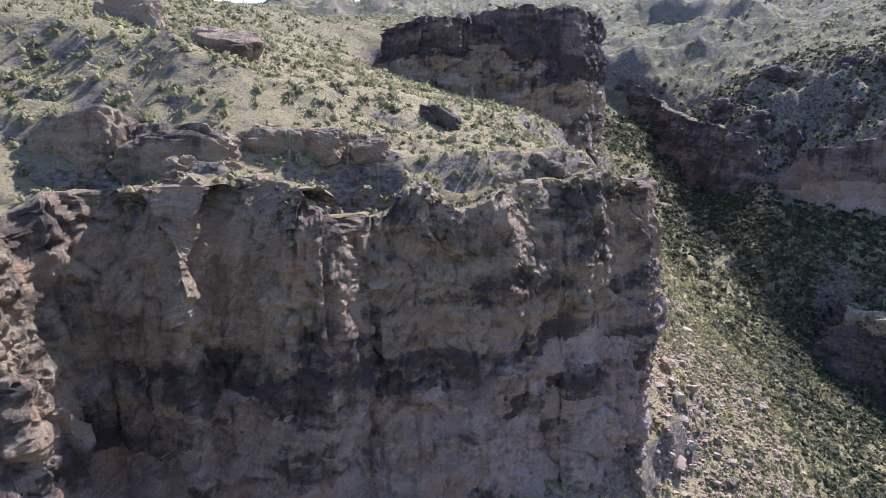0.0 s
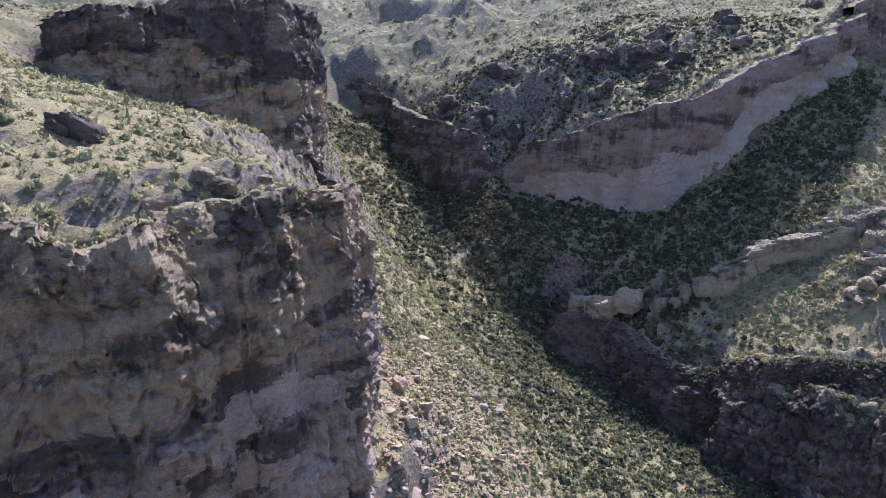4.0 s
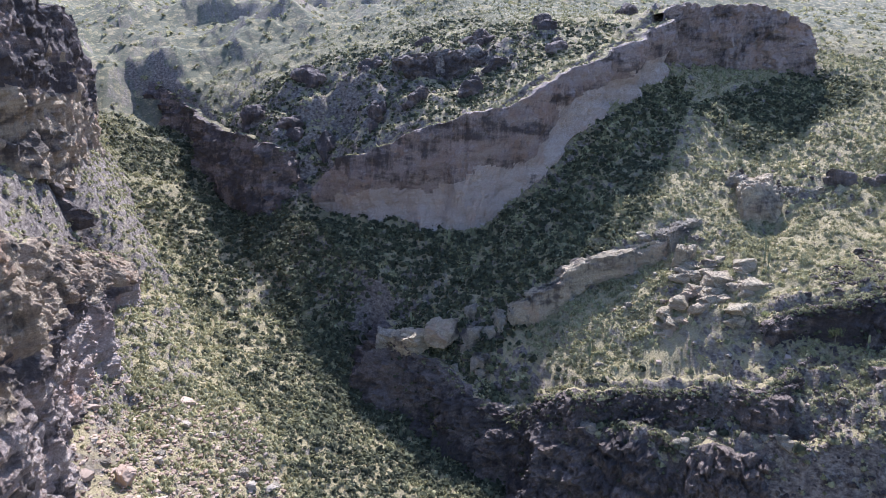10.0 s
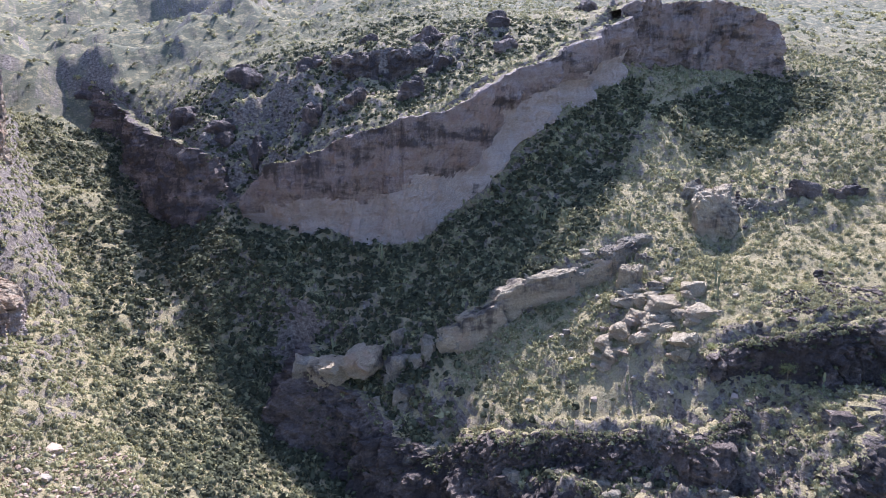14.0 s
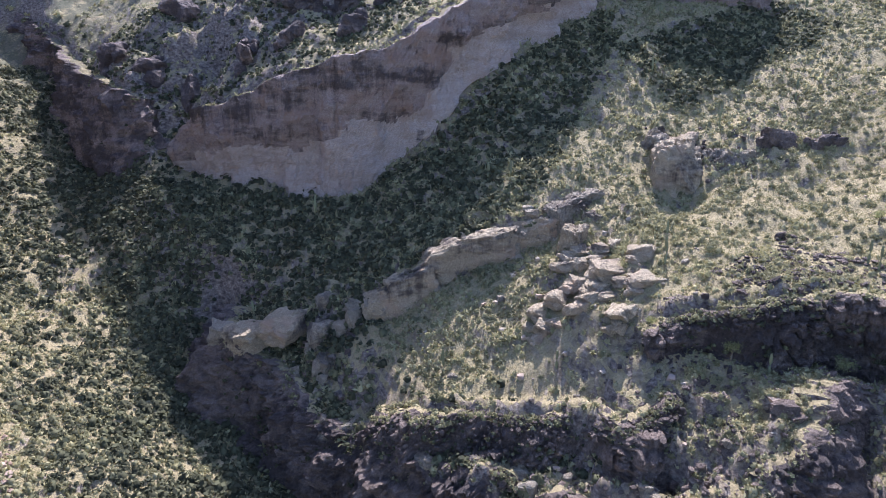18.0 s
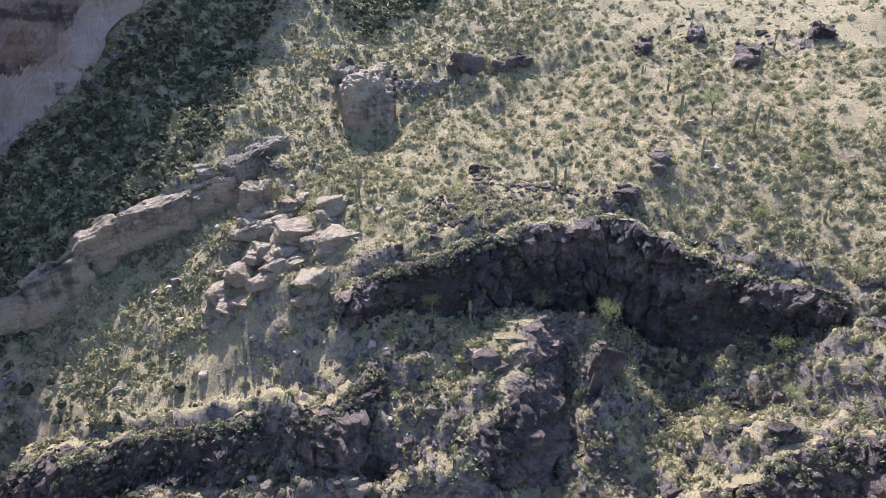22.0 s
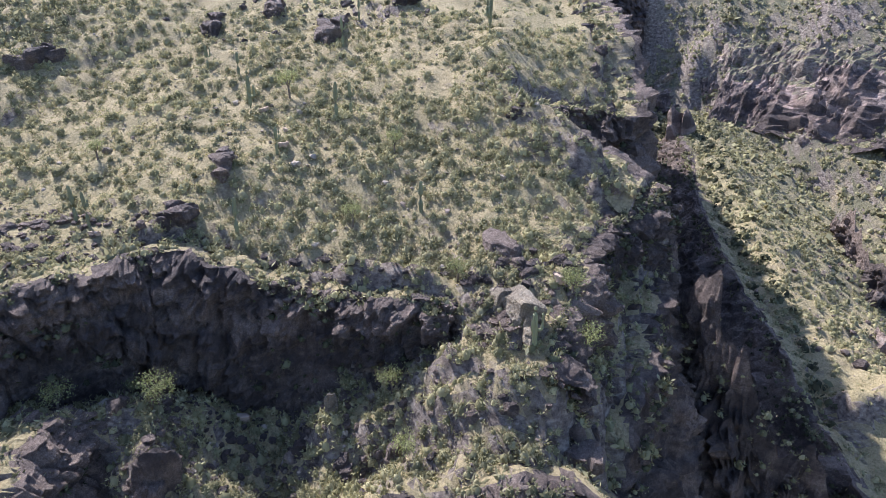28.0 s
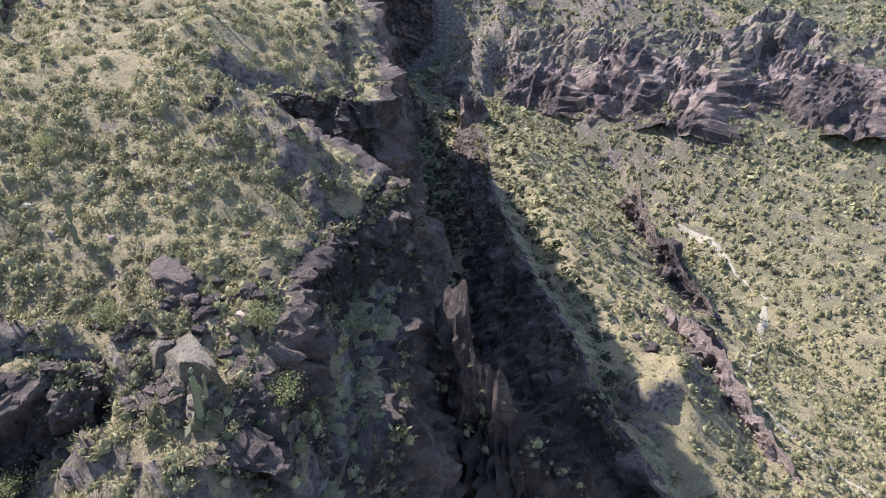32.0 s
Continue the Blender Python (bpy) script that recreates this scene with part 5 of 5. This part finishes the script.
for key, gap, mat, wide, label in (("black", 5.0, ROCK_DARK, 4.5, "dark jointed rocks on the black wall's rim"), ("bluff", 11.0, ROCK, 8.5, "brown rounded rocks on the bluff's rim"),
                                   ("gorge_north", 7.0, ROCK_DARK, 5.0, "dark broken rocks on the gorge's rim"), ("nose", 4.0, ROCK_GREY, 9.0, "grey tilted blocks on the rock nose"), ("ledge", 3.6, ROCK_GREY, 9.5, "pale jointed slabs along the tilted ledge")):
    p, n, _ = cliff_line(key, gap)
    for k in range(1, len(p) - 1):
        if -50 < p[k, 0] < 290:
            s = wide * pick.uniform(0.3, 0.7)
            spot = p[k, :2] + n[k] * (CROWN.get(key, 0.0) + (pick.uniform(-1.0, 3.5) if key in ("nose", "ledge") else pick.uniform(3.0, 6.5)))
            rock("rock_outcrop", spot[0], spot[1], (s, 0.7 * s, 0.5 * s), pick.uniform(0, 180), mat, 600 + 31 * k, label, "rock", 0.48, 6)
for u, w, reach in RUGGED:
    near = 110 < u < 200 and w < 165
    for k in range(8 if near else 4):
        a, d = pick.uniform(0, 6.28), reach * pick.uniform(0.2, 1.0)
        s = pick.uniform(1.3, 3.0)
        mat = ROCK_MESA if w > 225 else ROCK if u < 60 else ROCK_DARK
        rock("rock_outcrop", u + d * math.cos(a), w + d * math.sin(a), (s, 0.7 * s, 0.6 * s), pick.uniform(0, 180), mat, 900 + int(7 * u + w) + k, "broken bedrock among scrub on rugged ground", "rock", 0.35, 4)

stone_kinds = [boulder_mesh("boulder", 400 + k, (PINK_STONE, STONE, ROCK_GREY)[k % 3], 4) for k in range(6)]


def strew(count, box, sizes, keep, label, group, seed):
    """Single boulders on the ground, each a thing of its own."""
    r = np.random.default_rng(seed)
    placed = 0
    while placed < count:
        x, y = r.uniform(box[0], box[1]), r.uniform(box[2], box[3])
        if not keep(np.array([x]), np.array([y]))[0]:
            continue
        s = sizes[0] + (sizes[1] - sizes[0]) * r.random() ** 2.2
        ob = new("boulder", stone_kinds[placed % 6])
        size = Vector((s * r.uniform(0.8, 1.3), s * r.uniform(0.8, 1.2), s * r.uniform(0.6, 0.95)))
        ob.matrix_basis = pose(x, y, height(x, y) + 0.22 * size.z, r.uniform(-15, 15), r.uniform(-15, 15), r.uniform(0, 360)) @ Matrix.Diagonal((*size, 1))
        tagged(ob, label, "boulder", group)
        placed += 1


rock("boulder", 48.2, 136, (4.6, 3.6, 3.4), 30, PINK_STONE, 371, "large angular pinkish boulder on the scree", "boulder", 0.25, 1)
strew(110, (38, 80, 86, 165), (0.9, 2.6), on_talus, "angular pinkish boulder on the scree", "scree boulders", 1)
strew(60, (185, 235, 30, 110), (0.5, 1.3), lambda x, y: steepness(x, y) < 0.9, "weathered grey-brown boulder among scrub", "terrace boulders", 2)
strew(60, (130, 190, 85, 150), (0.6, 1.7), lambda x, y: steepness(x, y) < 1.1, "weathered pale boulder on the spur", "spur boulders", 3)


def mesh_part(name, bm, mat, parent, label=""):
    me = bpy.data.meshes.new(name)
    bm.to_mesh(me)
    bm.free()
    me.materials.append(mat)
    ob = new(name, me)
    ob.parent = parent
    return tagged(ob, label) if label else ob


def tube(path, radii, sides, ribs=0.0):
    """A rounded, ribbed tube along a path, closed at its tip."""
    bm = bmesh.new()
    rings = []
    for k, (p, r) in enumerate(zip(path, radii)):
        way = Vector(path[min(k + 1, len(path) - 1)]) - Vector(path[max(k - 1, 0)])
        q = way.to_track_quat("Z", "Y")
        rings.append([bm.verts.new(Vector(p) + q @ Vector((math.cos(a), math.sin(a), 0)) * r * (1 - (ribs if n % 2 else 0)))
                      for n, a in ((n, 2 * math.pi * n / sides) for n in range(sides))])
    for a, b in zip(rings, rings[1:]):
        for n in range(sides):
            bm.faces.new((a[n], a[(n + 1) % sides], b[(n + 1) % sides], b[n]))
    bm.faces.new(rings[-1])
    bm.faces.new(rings[0][::-1])
    return bm


CACTUS = leaf_material("cactus_skin", [(0.0, (0.17, 0.18, 0.105)), (1.0, (0.22, 0.23, 0.135))], 0.7)
BARK = leaf_material("grey_bark", [(0.0, (0.14, 0.11, 0.085)), (1.0, (0.2, 0.165, 0.13))])
GREEN = leaf_material("tree_leaves", [(0.0, (0.20, 0.22, 0.09)), (0.6, (0.31, 0.32, 0.14)), (1.0, (0.42, 0.42, 0.21))], thin=0.4)


def saguaro(tall, arms, seed):
    """A columnar cactus with a ribbed stem and upturned arms."""
    r = random.Random(seed)
    thing = new("saguaro")
    zs = [-0.3, 0, 0.3 * tall, 0.6 * tall, 0.85 * tall, 0.95 * tall, 0.99 * tall, tall]
    mesh_part("stem", tube([(0.02 * z * math.sin(z), 0, z) for z in zs], [0.2, 0.2, 0.25, 0.26, 0.23, 0.18, 0.11, 0.03], 20, 0.14), CACTUS, thing)
    for k in range(arms):
        a, z0, up = r.uniform(0, 6.28), tall * r.uniform(0.4, 0.6), tall * r.uniform(0.15, 0.35)
        c, s = math.cos(a), math.sin(a)
        path = [(0.15 * c, 0.15 * s, z0), (0.4 * c, 0.4 * s, z0 + 0.02), (0.58 * c, 0.58 * s, z0 + 0.15), (0.62 * c, 0.62 * s, z0 + 0.4), (0.62 * c, 0.62 * s, z0 + up), (0.62 * c, 0.62 * s, z0 + up + 0.15)]
        mesh_part("arm", tube(path, [0.12, 0.14, 0.15, 0.16, 0.14, 0.04], 16, 0.14), CACTUS, thing)
    return thing


def desert_tree(tall, seed):
    """A small tree: forked trunk, limbs, and a loose crown of leaf clumps."""
    r = np.random.default_rng(seed)
    thing = new("desert_tree")
    tips = []
    mesh_part("trunk", tube([(0, 0, -0.3), (0.05, 0, 0.2 * tall), (0.12, 0.04, 0.45 * tall)], [0.16, 0.13, 0.1], 8), BARK, thing)
    for k in range(5):
        a = 6.28 * k / 5 + r.uniform(-0.4, 0.4)
        out, up = tall * r.uniform(0.2, 0.42), tall * r.uniform(0.7, 0.95)
        p = [(0.12, 0.04, 0.42 * tall), (0.5 * out * math.cos(a), 0.5 * out * math.sin(a), 0.42 * tall + 0.6 * (up - 0.42 * tall)), (out * math.cos(a), out * math.sin(a), up)]
        mesh_part("limb", tube(p, [0.08, 0.055, 0.02], 6), BARK, thing)
        tips += [p[2], tuple((u + v) / 2 for u, v in zip(p[1], p[2]))]
    n = 900
    mid = np.array(tips)[r.integers(0, len(tips), n)] + r.normal(size=(n, 3)) * tall * np.array([0.13, 0.13, 0.12])
    a = r.normal(size=(n, 3))
    a /= np.linalg.norm(a, axis=1)[:, None]
    b = np.cross(a, r.normal(size=(n, 3)))
    b /= np.linalg.norm(b, axis=1)[:, None]
    size = tall * r.uniform(0.016, 0.034, (n, 1))
    v = np.stack([mid - size * a, mid + 0.7 * size * b, mid + size * a, mid - 0.7 * size * b], 1).reshape(-1, 3)
    crown = solid("crown", v, np.arange(4 * n).reshape(-1, 4), GREEN, False)
    crown.parent = thing
    return thing


def plant(kinds, spots, label, category, group, seed):
    """Sets plants on the ground: the first of each kind itself, then copies."""
    r = random.Random(seed)
    used = set()
    for n, (x, y) in enumerate(spots):
        k = n % len(kinds)
        m = pose(x, y, height(x, y) - 0.05, 0, 0, r.uniform(0, 360)) @ Matrix.Scale(r.uniform(0.85, 1.15), 4)
        if k in used:
            ob = copy_thing(kinds[k], pose(0, 0, 0))
            ob.matrix_basis = m
        else:
            ob = kinds[k]
            ob.matrix_basis = m
            used.add(k)
        tagged(ob, label, category, group)


cactus_kinds = [saguaro(4.6, 0, 1), saguaro(5.2, 1, 2), saguaro(3.6, 0, 3), saguaro(5.6, 3, 4), saguaro(4.2, 2, 5)]
spots = [(228.8, 73.5), (230.5, 72), (238.5, 92.5), (228.5, 86), (220.2, 78.7), (203.4, 96.3), (202.5, 94), (215, 58.4), (253, 56), (241, 99), (181.5, 120), (186.4, 124.4),
         (157, 119.8), (143.8, 135.7), (-21, 93.8), (-9.2, 96.5), (5.3, 127.6), (-13.5, 97), (196, 43), (41, 168.8), (268, -40), (209, 7)]
more = np.random.default_rng(9)
while len(spots) < 42:
    u, w = more.uniform(120, 300), more.uniform(70, 200)
    if steepness(np.array([u]), np.array([w]))[0] < 0.6:
        spots.append((u, w))
plant(cactus_kinds, spots, "slim dark green saguaro cactus on the slope", "cactus", "saguaros", 1)
tree_kinds = [desert_tree(3.4, 11), desert_tree(2.6, 12), desert_tree(3.0, 13)]
spots = [(188.5, 78.7), (192, 84), (186, 88), (199, 38), (205, 52), (212, 66), (196, 57), (203, 40), (189, 54), (176, 100), (170, 112), (224, 64), (233, 82), (216, 102)]
plant(tree_kinds, spots, "small green desert tree with a loose crown", "tree", "desert trees", 2)

# ---- the sandy wash ----
SAND = material("wash_gravel")
sand_tone = ramp(SAND[1], SAND[2], tex_noise(SAND[1], SAND[2], 1.5, 6, rough=0.7), [(0.3, (0.26, 0.225, 0.155)), (0.7, (0.40, 0.35, 0.25))])
SAND[2].new(sand_tone, SAND[3].inputs["Base Color"])
SAND[3].inputs["Roughness"].default_value = 0.95
p, s = along([(330, -40), (318, -48), (304, -51.5), (296, -53.5), (286, -48.5), (277, -44), (267, -37), (259, -32.5), (250, -32), (243.5, -35.2), (237.4, -38.7), (228, -46), (214, -58)], 0.8)
n = inward(p)
p = p + n * (1.2 * fractal(s / 14, 0, 0, 3, 71))[:, None]
across = np.linspace(-1, 1, 9)
wide = 0.75 + 0.55 * fractal(s / 9, 5, 0, 2, 72)
v = p[:, None] + n[:, None] * (across[None, :, None] * wide[:, None, None])
zz = on_ground(v[..., 0], v[..., 1]) + 0.12 - 0.35 * np.abs(across)[None] ** 3
wash = sheet("wash", np.concatenate([v, zz[..., None]], 2).reshape(-1, 3), len(p), 9, SAND[0])
tagged(wash, "pale gravel bed of a dry wash", "wash", kind="structure")
